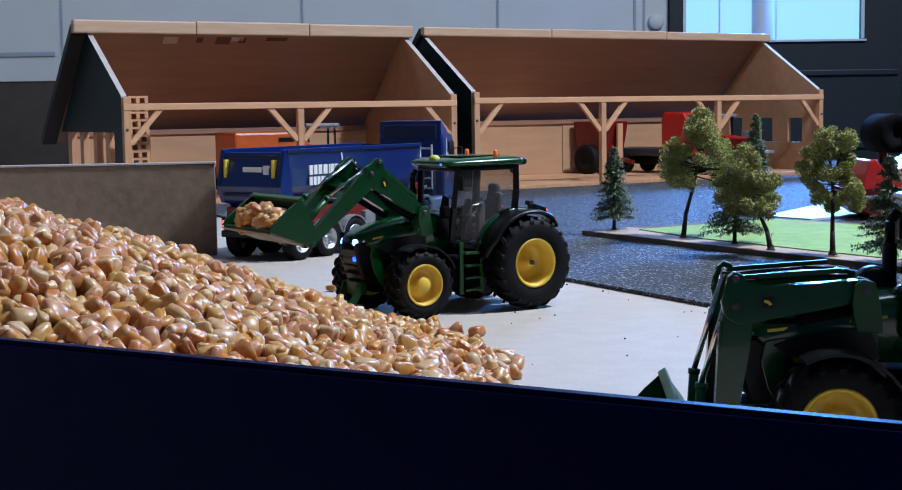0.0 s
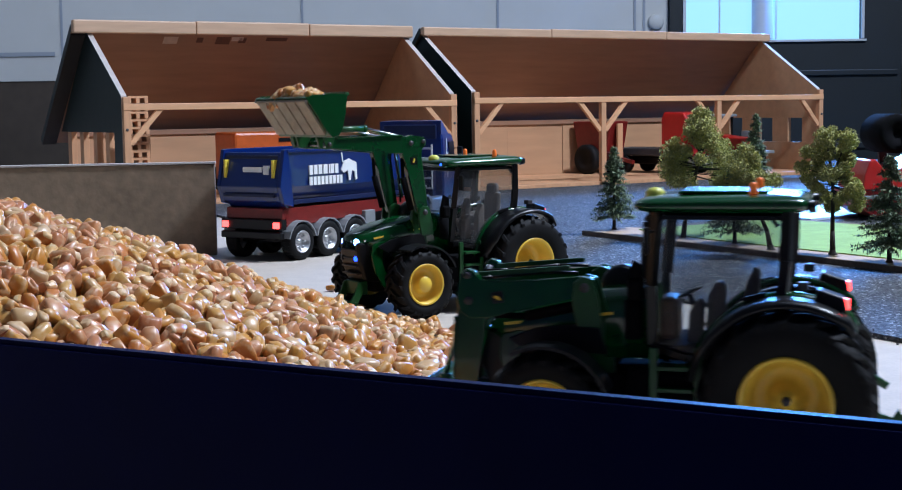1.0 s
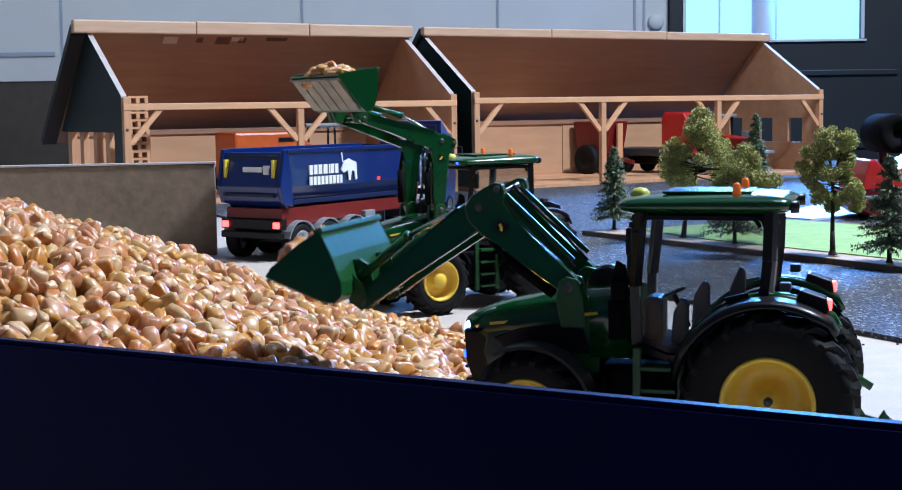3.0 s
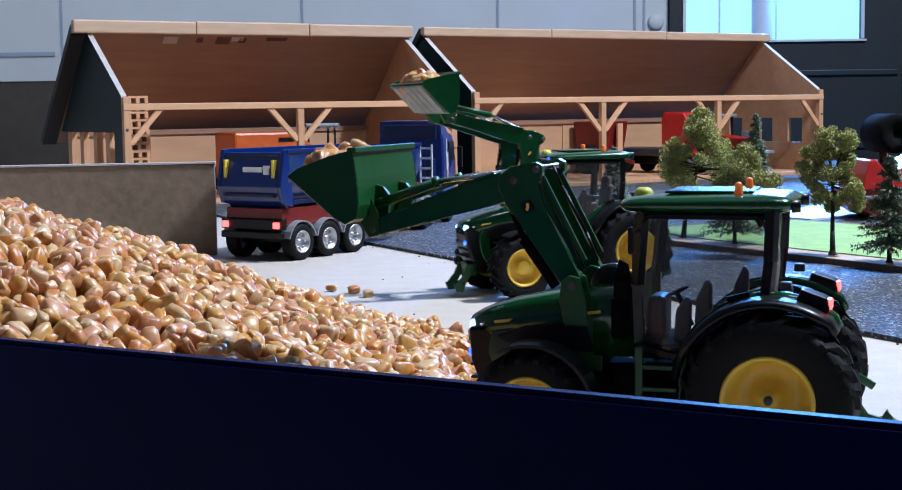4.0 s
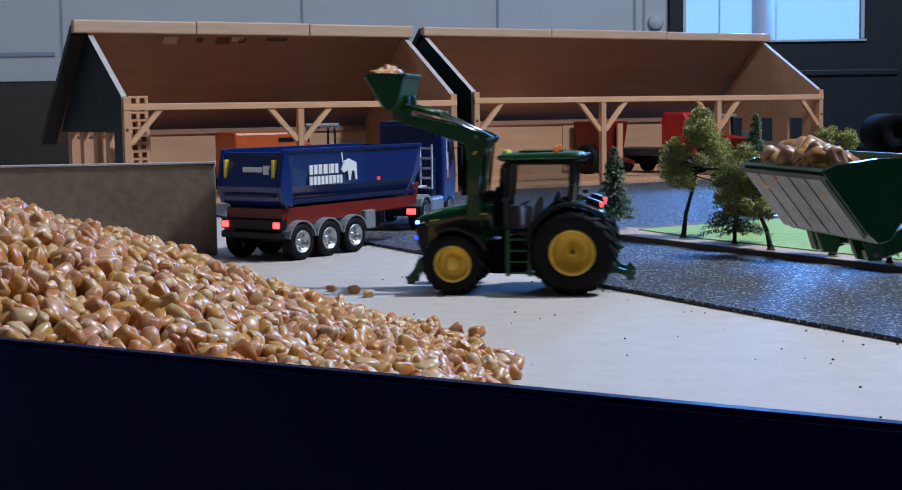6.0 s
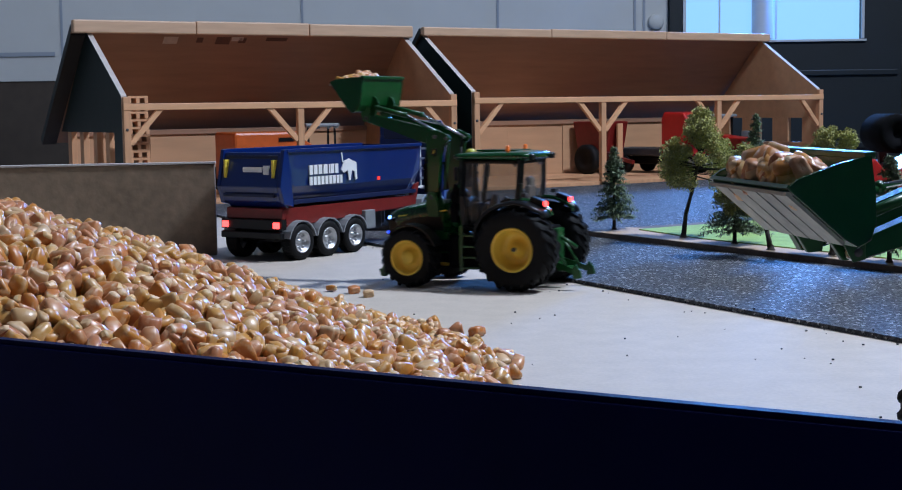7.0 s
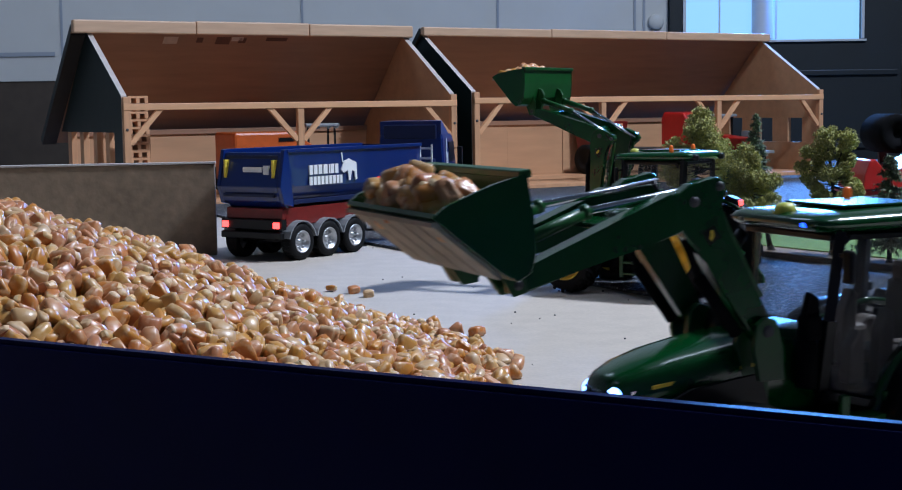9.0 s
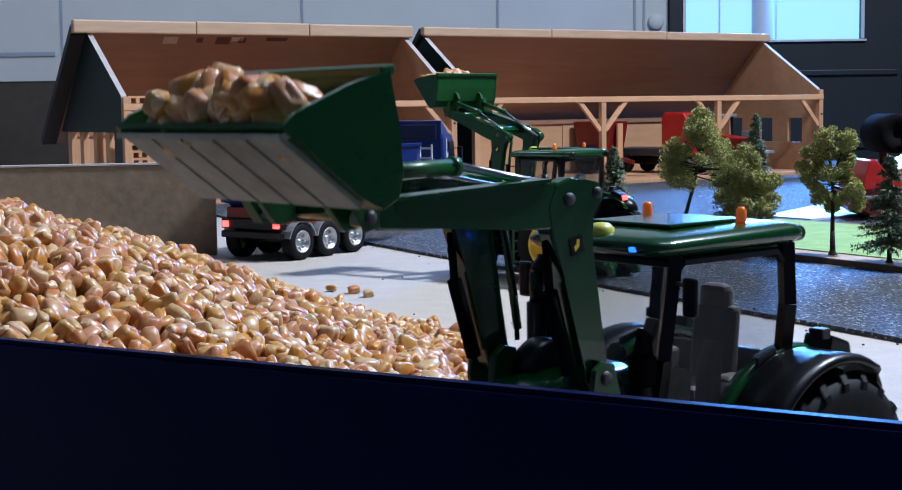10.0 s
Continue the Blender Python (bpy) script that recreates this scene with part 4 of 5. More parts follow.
        part("mast_pin", Form().turned([(0.1, s * 5.9), (1.7, s * 5.9), (1.9, s * 5)], "y", (PIVOT[0], s * ARM_Y, PIVOT[1]), 14), DARK, T)
    # loader arm: swings about the mast pins
    A = new("loader_arm")
    A.parent = T
    K = Vector((L1, 0))
    c = radians(-BEND)
    D2 = Vector((math.cos(c), math.sin(c)))
    Q = K + D2 * L2
    N2 = Vector((-D2.y, D2.x))
    for s in (-1, 1):
        y = s * ARM_Y
        lower = [(-4, -2.6), (-3, 3.0), (2, 4.0), (14, 4.6), (L1 - 12, 5.2), (L1 - 5, 7.2), (L1 - 3.4, 11.2), (L1 - 0.4, 12.8), (L1 + 2.4, 11.0), (L1 + 3.2, 6.5), (L1 + 5.6, 2.5), (L1 + 5.2, -3.2), (L1 + 1, -6.6), (L1 - 6, -7.2), (L1 - 16, -5.4), (12, -4.4), (0, -3.6)]
        part("arm_beam", Form().prism(lower, y - 2.4, y + 2.4, 0.7), GREEN, A, "green loader arm beam")
        up = [K + N2 * 5.2 + D2 * 3, K + N2 * 4.6 + D2 * 18, K + N2 * 3.6 + D2 * 40, Q + N2 * 2.8 - D2 * 2, Q + N2 * 1.8 + D2 * 2.6, Q - N2 * 1.8 + D2 * 2.6, Q - N2 * 3.2 - D2 * 3, K - N2 * 3.8 + D2 * 38, K - N2 * 5.6 + D2 * 16, K - N2 * 6.4 + D2 * 4]
        part("fore_beam", Form().prism([(p.x, p.y) for p in up], y - 2.3, y + 2.3, 0.7), GREEN, A)
        fa, fb = K + N2 * 5.5 + D2 * 6, Q + N2 * 3.5 - D2 * 6
        part("fore_flange", Form().bar((fa.x, y, fa.y), (fb.x, y, fb.y), 6.2, 0.8), GREEN, A)
        l0, l1 = K + Vector((-0.5, 10.4)), K + N2 * 9.6 + D2 * (L2 * 0.5)
        l2 = Q + N2 * 9.0 - D2 * 4
        yy = y - s * 3.6
        part("tilt_cylinder", Form().rod((l1.x, yy, l1.y), (l2.x, yy, l2.y), 1.9).rod((l1.x, yy, l1.y), ((l1 + D2 * 2).x, yy, (l1 + D2 * 2).y), 2.3), GREEN_DULL, A)
        part("tilt_rod", Form().rod((l0.x, yy, l0.y), (l1.x, yy, l1.y), 1.1), CHROME, A, "chromed hydraulic rod")
        part("cylinder_eye", Form().turned([(0.1, yy - 1.2), (2.2, yy - 1.2), (2.2, yy + 1.2), (0.1, yy + 1.2)], "y", (l2.x, 0, l2.y), 12), GREEN_DULL, A)
        b0, b1 = Vector((6, 7.4)), K + Vector((-3.5, 9.6))
        part("link_bar", Form().bar((b0.x, yy, b0.y), (b1.x, yy, b1.y), 1.5, 1.7), GREEN_DULL, A)
        part("hose", Form().path([(4, yy - s * 1.8, 5), (16, yy - s * 2.2, 6.8), (L1 - 8, yy - s * 1.8, 7.6), (L1 + 1, yy - s * 1.6, 8.6)], 0.7, 6), BLACK, A, "black hydraulic hose")
        part("badge", Form().box(L1 - 13, L1 - 8.6, y + s * 2.5 - 0.15, y + s * 2.5 + 0.15, -1.8, 2.6), BLACK, A, "small dark badge plate")
        part("badge_mark", Form().prism([(L1 - 12.2, -0.6), (L1 - 11.2, 0.9), (L1 - 9.6, 1.4), (L1 - 9.3, 0.5), (L1 - 10.6, -0.1), (L1 - 11.0, -0.9)], y + s * 2.75 - 0.12, y + s * 2.75 + 0.12), DECAL, A)
        for px, pz, r in ((0, 0, 1.6), (L1 - 0.4, 10.2, 1.3), (L1 + 0.6, 0.6, 1.5), (Q.x, Q.y, 1.4)):
            part("pin", Form().turned([(0.1, y + s * 3.1), (r, y + s * 3.1), (r + 0.2, y + s * 2.2)], "y", (px, 0, pz), 10), DARK, A)
        lift = Form().rod((3, y - s * 0.5, -6.6), (L1 * 0.55, y - s * 0.5, -8.2), 2.0).rod((L1 * 0.55, y - s * 0.5, -8.2), (L1 * 0.82, y - s * 0.5, -6.5), 1.1)
        part("lift_cylinder", lift, MATT_BLACK, A)
    ct = K + D2 * 14
    part("cross_tube", Form().rod((ct.x, -ARM_Y, ct.y), (ct.x, ARM_Y, ct.y), 3.0), GREEN, A)
    pl = [K + D2 * 9 + N2 * 1.5, K + D2 * 22 + N2 * 1.5, K + D2 * 22 - N2 * 0.2, K + D2 * 9 - N2 * 0.2]
    part("cross_plate", Form().prism([(p.x, p.y) for p in pl], -ARM_Y + 2.5, ARM_Y - 2.5, 0.3), GREEN, A)
    part("cross_tube", Form().rod((Q.x - D2.x * 5, -ARM_Y - 2, Q.y - D2.y * 5), (Q.x - D2.x * 5, ARM_Y + 2, Q.y - D2.y * 5), 2.0), GREEN, A)
    # bucket: turns about the fore pins
    Bk = new("bucket")
    Bk.parent = T
    Wd = BUCKET_W
    curve = [(0, BUCKET_B), (-0.6, 20), (-0.2, 10), (1.8, 5), (6, 3.4), (10.5, 6.4), (BUCKET_D, BUCKET_L)]
    inner = [(1.3, BUCKET_B), (0.8, 20), (1.2, 10.6), (2.9, 6.4), (6, 5.0), (9.7, 7.6), (BUCKET_D - 0.9, BUCKET_L + 1.0)]
    f = Form().prism(curve + inner[::-1], -Wd, Wd)
    part("shell", f, GREEN_DULL, Bk, "green bucket plate, scuffed")
    for s in (-1, 1):
        side = [(0, BUCKET_B), (-0.6, 20), (-0.2, 10), (1.8, 5), (6, 3.4), (10.5, 6.4), (BUCKET_D, BUCKET_L), (BUCKET_D - 4, BUCKET_L + 2.5), (10, BUCKET_B - 1.5)]
        part("side_plate", Form().prism(side, s * Wd - 0.9, s * Wd + 0.9, 0.25), GREEN, Bk)
    part("top_rim", Form().box(-1.4, 2.2, -Wd - 0.8, Wd + 0.8, BUCKET_B - 1.2, BUCKET_B + 1.0, 0.4), GREEN_DULL, Bk)
    part("cutting_edge", Form().bar((BUCKET_D - 2, -Wd, BUCKET_L - 1.8), (BUCKET_D - 2, Wd, BUCKET_L - 1.8), 4.4, 1.2), STEELWORN, Bk, "bare steel cutting edge")
    for k in range(5):
        w = (2 * Wd - 2.4) / 5
        y = -Wd + 1.2 + (k + 0.5) * w
        part("wear_plate", Form().bar((9.4, y, 4.6), (BUCKET_D - 1.4, y, BUCKET_L - 2.2), w - 1.5, 1.2), STEELWORN, Bk, "worn steel floor plate")
    for s in (-1, 1):
        part("hook_plate", Form().prism([(0, 9), (-0.5, 17), (-3.5, 16), (-6, 12), (-4, 3), (-2.5, -3), (2.5, -3), (6, 3.2), (2, 5)], s * (ARM_Y - 5) - 1.2, s * (ARM_Y - 5) + 1.2, 0.3), GREEN_DULL, Bk)
        part("hook_plate", Form().prism([(0, 9), (-0.5, 12), (-3, 6), (-2.4, -2.4), (2, -3), (5, 3.2), (2, 5)], s * (ARM_Y + 3.6) - 1.2, s * (ARM_Y + 1.5) + 1.2, 0.3), GREEN_DULL, Bk)
    wheels = [wheel(T, "rear_wheel", 0, s * (HUB - 11), RR, 23, 15.8, 20) for s in (1, -1)] + [wheel(T, "front_wheel", WB, s * (HUB - 10), FR, 18, 12.8, 18) for s in (1, -1)]
    return T, A, Bk, wheels


# ---- tipper lorry ----
def road_wheel(parent, x, y, r, w):
    s = 1 if y > 0 else -1
    f = Form()
    q = w / 2
    f.turned([(0.1, s * q * 0.5), (2.2, s * q * 0.5), (2.6, s * q * 0.2), (4.5, s * q * 0.1), (r * 0.5, s * q * 0.55), (r * 0.56, s * q * 0.95), (r * 0.62, s * q * 1.0), (r * 0.64, s * q * 0.5)], "y", (0, 0, 0), 24)
    for k in range(8):
        a = k * math.pi / 4
        f.turned([(0.1, s * q * 0.62), (1.2, s * q * 0.58), (1.3, s * q * 0.2)], "y", (r * 0.38 * math.cos(a), 0, r * 0.38 * math.sin(a)), 6)
    o = part("wheel", f, SILVER, parent, "silver lorry wheel", at=Matrix.Translation(Vector((x, y, r)) * MM))
    t = Form().turned([(r * 0.6, -q * 0.9), (r * 0.7, -q), (r * 0.93, -q * 0.95), (r, -q * 0.7), (r, q * 0.7), (r * 0.93, q * 0.95), (r * 0.7, q), (r * 0.6, q * 0.9)], "y", (0, 0, 0), 30)
    for k in range(30):
        a = 2 * math.pi * k / 30
        t.bar((r * math.cos(a), -q * 0.7, r * math.sin(a)), (r * math.cos(a), q * 0.7, r * math.sin(a)), 0.9, 0.8)
    part("tyre", t, RUBBER, o, "black tyre")
    return o


def tipper_trailer():
    T = thing("tipper_trailer", pose(-0.1647, 1.3016, 0.0, 0, 0, 56.2), "dark blue tipping trailer on a red chassis with silver wheels", "toy trailer")
    # body sections: x, half width top, half width low, top, low
    L0, L1e = -14.0, 189.0
    def sec(x, top, low, ht, hb, lift=0):
        return [(x, -hb, low), (x, -ht + 2, low + 16), (x, -ht, top), (x, ht, top), (x, ht - 2, low + 16), (x, hb, low)]
    outer = [sec(L0 - 3, 96, 56, 37, 28), sec(L0 + 10, 96, 50, 37, 26), sec(60, 97, 48.5, 37, 26), sec(L1e - 14, 98, 49, 37, 26), sec(L1e, 98, 58, 37, 28)]
    f = Form()
    n = 6
    for k in range(len(outer) - 1):
        for i in (0, 1, 3, 4, 5):
            j = (i + 1) % n
            a, b = outer[k], outer[k + 1]
            f.add([a[i], a[j], b[j], b[i]], [(0, 1, 2, 3)])
    f.add(outer[0], [tuple(range(6))])
    f.add(outer[-1], [tuple(range(6))])
    bmesh.ops.remove_doubles(f.bm, verts=f.bm.verts, dist=1e-6)
    body = part("tipper_body", f, BLUE, T, "dark blue half-round tipper body")
    body.modifiers.new("thick", "SOLIDIFY").thickness = 0.0016
    for s in (-1, 1):
        part("top_rail", Form().box(L0 - 3, L1e, s * 37 - 1.8, s * 37 + 1.8, 96, 99.3, 0.6), BLUE, T)
        part("side_stripe", Form().box(L0 + 8, L1e - 6, s * 34 - 1.0, s * 34 + 1.0, 50, 54, 0.4), BLUE_DARK, T)
    part("tailgate", Form().prism([(L0 - 5, 96.5), (L0 - 3.2, 96.5), (L0 - 3.2, 56), (L0 + 4, 49), (L0 + 1, 46.5), (L0 - 9, 53), (L0 - 13, 66)], -33.5, 33.5, 1.0), BLUE, T, "blue hinged tailgate")
    part("tailgate_rib", Form().box(L0 - 7, L0 - 4.6, -30, 30, 91, 94, 0.4), BLUE_DARK, T)
    part("tailgate_rib", Form().box(L0 - 13.2, L0 - 11, -30, 30, 57, 60, 0.4), BLUE_DARK, T)
    for s in (-1, 1):
        part("gate_post", Form().prism([(L0 - 6.5, 99), (L0 - 1, 99), (L0 + 5, 48), (L0 - 8, 51), (L0 - 13, 66)], s * 35.5 - 2.2, s * 35.5 + 2.2, 0.7), BLUE, T)
        part("reflector", Form().box(L0 - 12.4, L0 - 6.2, s * 28 - 1.2, s * 28 + 1.2, 74, 90, 0.2), DECAL, T, "yellow reflective strip")
    part("chassis", Form().box(-14, 182, -22, -14, 34, 47, 0.8).box(-14, 182, 14, 22, 34, 47, 0.8).prism([(-14, 30), (184, 38), (191, 60), (184, 58), (176, 47.5), (-16, 47)], -33, -30.5).prism([(-14, 30), (184, 38), (191, 60), (184, 58), (176, 47.5), (-16, 47)], 30.5, 33), RED, T, "red trailer chassis")
    part("underbody", Form().box(-12, 140, -24, 24, 18, 36, 2).box(100, 160, -14, 14, 20, 44, 3), BLACK, T)
    for k in range(3):
        for s in (-1, 1):
            road_wheel(T, k * 38.6, s * 33, 16.4, 13)
            g = Form()
            rings = []
            for i in range(9):
                a = radians(12 + i * 19.5)
                rings.append([(k * 38.6 + q * math.cos(a), y, 16.4 + q * math.sin(a)) for q, y in ((19.4, s * 26), (19.4, s * 40), (18.2, s * 40), (18.2, s * 26))])
            g.loft(rings, smooth=False)
            part("mudguard", g, GREY, T, "grey plastic mudguard")
        part("axle", Form().rod((k * 38.6, -30, 16.4), (k * 38.6, 30, 16.4), 2.5), BLACK, T)
    part("rear_bumper", Form().box(-26, -20, -35, 35, 20, 26, 0.8).box(-24, -18, -36, 36, 28, 37, 0.8), BLACK, T)
    part("rear_frame", Form().box(-20, -15, -33, 33, 37, 47, 0.8), RED, T)
    for s in (-1, 1):
        part("tail_light", Form().box(-26, -24.2, s * 30 - 3.4, s * 30 + 3.4, 29.5, 35, 0.5), LAMP_RED, T, "lit red tail light")
    part("side_lamp", Form().box(118, 121, -36.4, -35.4, 66, 69), LAMP_DIM, T)
    for s in (-1, 1):
        part("side_locker", Form().box(96, 112, s * 33.5 - 3.5, s * 33.5 + 3.5, 20, 38, 1), GREY, T, "grey side locker")
    lad = Form().box(L1e + 18, L1e + 19.2, -38, -36.6, 52, 97).box(L1e + 18, L1e + 19.2, -24, -22.6, 52, 97)
    for z in (52, 62, 72, 82, 92):
        lad.box(L1e + 18, L1e + 19, -38, -23, z, z + 2.2)
    lad.box(L1e - 1, L1e + 18, -31, -29, 54, 56)
    part("ladder", lad, WHITE, T, "pale ladder on the trailer's front")
    # lettering block on the side: brand drawn as plain bars and a bull-like patch
    lg = Form()

    def mark(x0, x1, z0, z1):
        lg.box(x0, x1, -37.3, -36.3, z0, z1)
    x = 14.0
    for w in (6.5, 6.5, 7, 8, 2.6, 6.5, 6.5):
        mark(x, x + w * 0.72, 75.5, 84)
        x += w
    x = 14.0
    for w in (5.6, 5.6, 5.6, 5.6, 5.6, 5.6, 5.6, 5, 4.6):
        mark(x, x + w * 0.72, 66, 73.5)
        x += w
    part("side_print", lg, WHITE, T, "white block print")
    part("side_emblem", Form().prism([(60, 78), (65, 86), (72, 88), (83, 84), (84, 69), (81.5, 68), (80, 76), (76, 77), (74, 68), (71.5, 68), (70, 77), (64, 75)], -37.4, -36.4).bar((63, -36.9, 85), (61, -36.9, 94), 0.6, 1.6), WHITE, T, "white emblem")
    part("gate_print", Form().box(L0 - 10.6, L0 - 8, -14, 8, 79, 83.5).box(L0 - 10.6, L0 - 8, -22, -16, 77, 85), WHITE, T, "small pale print")
    return T


tipper_trailer()


def lorry():
    T = thing("lorry_tractor", pose(-0.0642, 1.5643, 0.003, 0, 0, 75.5), "dark blue articulated lorry cab coupled to the tipper", "toy lorry")
    part("chassis", Form().box(-24, 120, -14, 14, 18, 32, 1).box(-26, -22, -36, 36, 16, 26, 0.6), BLACK, T)
    part("fifth_wheel", Form().box(-8, 26, -18, 18, 32, 40, 2), BLACK, T)
    for s in (-1, 1):
        road_wheel(T, 0, s * 31, 16.4, 17)
        road_wheel(T, 107, s * 33, 16.0, 11)
        part("rear_guard", Form().prism([(-22, 26), (-20, 34), (-8, 37.5), (8, 37.5), (20, 33), (22, 26), (19, 27), (8, 35), (-8, 35), (-18, 30)], s * 31 - 9, s * 31 + 9, 0.4), GREY, T)
        part("tail_light", Form().box(-27.5, -26.2, s * 30 - 5, s * 30 + 5, 18, 24, 0.3), LAMP_RED, T, "lit red tail light")
        part("side_tank", Form().box(30, 82, s * 30 - 8, s * 30 + 8, 12, 32, 3), SILVER if s < 0 else GREY, T, "silver side tank")
        part("mirror", Form().box(128, 132, s * 45 - 3, s * 45 + 3, 62, 86, 1).bar((128, s * 38, 84), (130, s * 45, 84), 1, 1), BLACK, T)
        part("side_print", Form().box(92, 94, s * 38.6 - 0.3, s * 38.6 + 0.3, 60, 96).box(96, 99, s * 38.6 - 0.3, s * 38.6 + 0.3, 52, 80), WHITE, T, "white curved side print")
        part("side_window", Form().prism([(104, 70), (130, 70), (126, 92), (104, 92)], s * 38.5 - 0.4, s * 38.5 + 0.4), BLACK, T)
    rings = []
    for z, x0, x1, hw in ((24, 82, 138, 37.5), (50, 80, 140, 38.5), (70, 80, 140, 38.5), (96, 80, 132, 37.5), (101, 81, 126, 36.5)):
        rings.append([(x0 + 2, -hw, z), (x1 - 6, -hw, z), (x1, -hw + 7, z), (x1, hw - 7, z), (x1 - 6, hw, z), (x0 + 2, hw, z), (x0, hw - 2, z), (x0, -hw + 2, z)])
    part("cab", Form().loft(rings, smooth=False), BLUE, T, "glossy dark blue cab")
    part("roof_deflector", Form().loft([[(80, -36, 101), (124, -33, 101), (124, 33, 101), (80, 36, 101)], [(79, -36, 116), (100, -31, 117), (100, 31, 117), (79, 36, 116)]], smooth=False), BLUE, T)
    part("cab_recess", Form().box(77, 79.5, -31, 31, 96, 112, 1), BLUE_DARK, T)
    part("rear_pipe", Form().box(66, 79, -30, -20, 30, 74, 2), BLUE_DARK, T)
    part("windscreen", Form().prism([(140.4, 70), (133, 95), (132, 95), (139, 70)], -32, 32), BLACK, T)
    return T


lorry()


# ---- what stands in the barns ----
def in_barn(b, x, y, turn):
    return b.matrix_basis @ pose(x * MM, y * MM, 6.0 * MM, 0, 0, turn)


def stack_of_pallets():
    p = thing("pallet_stack", in_barn(left_barn, 22, 40, 4), "tall stack of pale wooden toy pallets", "pallet stack")
    rng = random.Random(2)
    for k in range(14):
        z = k * 10.8
        dx = rng.uniform(-1.5, 1.5)
        for y in (0, 13, 26):
            part("pallet_slat", Form().box(dx, dx + 30, y, y + 9, z + 7, z + 10), WOOD, p)
        for x in (0, 12.5, 25):
            part("pallet_block", Form().box(dx + x, dx + x + 5, 0, 35, z, z + 6.8), WOOD, p)


stack_of_pallets()


def orange_machine():
    m = thing("orange_harvester", in_barn(left_barn, 270, 150, 0), "orange toy farm machine parked in the barn", "toy machine")
    part("body", Form().box(-62, 46, -40, 40, 22, 95, 4), ORANGE, m)
    part("hood", Form().prism([(46.5, 30), (80, 30), (82, 66), (46.5, 88)], -36, 36, 2), ORANGE, m)
    part("side_slot", Form().box(10, 36, -41.2, -40.2, 80, 86), BLACK, m)
    for x in (-40, 50):
        for s in (-1, 1):
            part("wheel", Form().turned([(0.1, -8), (12, -9), (22, -9), (24, -6), (24, 6), (22, 9), (0.1, 9)], "y", (x, s * 46, 24), 24), RUBBER, m)


orange_machine()


def parked_tractor(m, paint, label):
    t = thing("parked_tractor", m, label, "toy tractor", group="parked tractors")
    part("bonnet", Form().prism([(20, 30), (95, 30), (98, 55), (90, 62), (20, 68)], -17, 17, 3), paint, t)
    part("cab_frame", Form().bar((-18, -22, 50), (-14, -22, 100), 3, 3).bar((-18, 22, 50), (-14, 22, 100), 3, 3).bar((26, -22, 50), (22, -22, 100), 3, 3).bar((26, 22, 50), (22, 22, 100), 3, 3).box(-20, 28, -24, 24, 40, 52, 2), BLACK, t)
    part("roof", Form().box(-22, 32, -28, 28, 100, 106, 2), GREY, t, "pale grey cab roof")
    part("roof_lamp", Form().box(32.2, 34, -24, -18, 98, 102).box(32.2, 34, -12, -6, 98, 102).box(32.2, 34, 6, 12, 98, 102).box(32.2, 34, 18, 24, 98, 102), CHROME, t)
    for x, r in ((0, 30), (76, 23)):
        for s in (-1, 1):
            part("wheel", Form().turned([(0.1, -6), (r * 0.5, -7), (r * 0.55, -10), (r * 0.9, -10), (r, -6), (r, 6), (r * 0.9, 10), (r * 0.55, 10), (0.1, 7)], "y", (x, s * 34, r), 24), RUBBER, t)
    for s in (-1, 1):
        part("headlight", Form().turned([(0.1, 3), (4.5, 3), (5, 0)], "x", (97, s * 10, 50), 14), CHROME, t, "round headlight")
    return t


parked_tractor(in_barn(left_barn, 385, 190, -100), BLACK, "dark parked toy tractor with a pale roof")
parked_tractor(in_barn(right_barn, 650, 160, -95), RED_BRIGHT, "red parked toy tractor with round headlights")


def red_lorry():
    t = thing("red_lorry", in_barn(right_barn, 528, 135, -80), "bright red toy lorry parked inside the barn", "toy lorry")
    part("chassis", Form().box(-120, 40, -16, 16, 16, 30, 2), BLACK, t)
    part("cab", Form().prism([(0, 26), (62, 26), (64, 66), (59, 98), (50, 110), (6, 112), (0, 100)], -38, 38, 3), RED_BRIGHT, t, "bright red lorry cab")
    part("windscreen", Form().prism([(64.9, 64), (61.0, 92), (58, 92), (62, 64)], -32, 32), BLACK, t)
    part("sun_visor", Form().prism([(58, 98), (67, 95), (67, 98), (56, 106)], -34, 34), CHROME, t)
    part("bumper", Form().box(60, 67, -37, 37, 14, 30, 1.5), GREY, t)
    part("bed", Form().box(-125, -4, -37, 37, 32, 46, 2), DARK, t)
    for x in (-90, 36):
        for s in (-1, 1):
            part("wheel", Form().turned([(0.1, -5), (9, -6), (16, -6), (16.5, -4), (16.5, 4), (16, 6), (0.1, 5)], "y", (x, s * 32, 16.5), 20), RUBBER, t)
    part("crate", Form().box(70, 96, -34, -8, 14, 34, 1), GREY, t)


red_lorry()


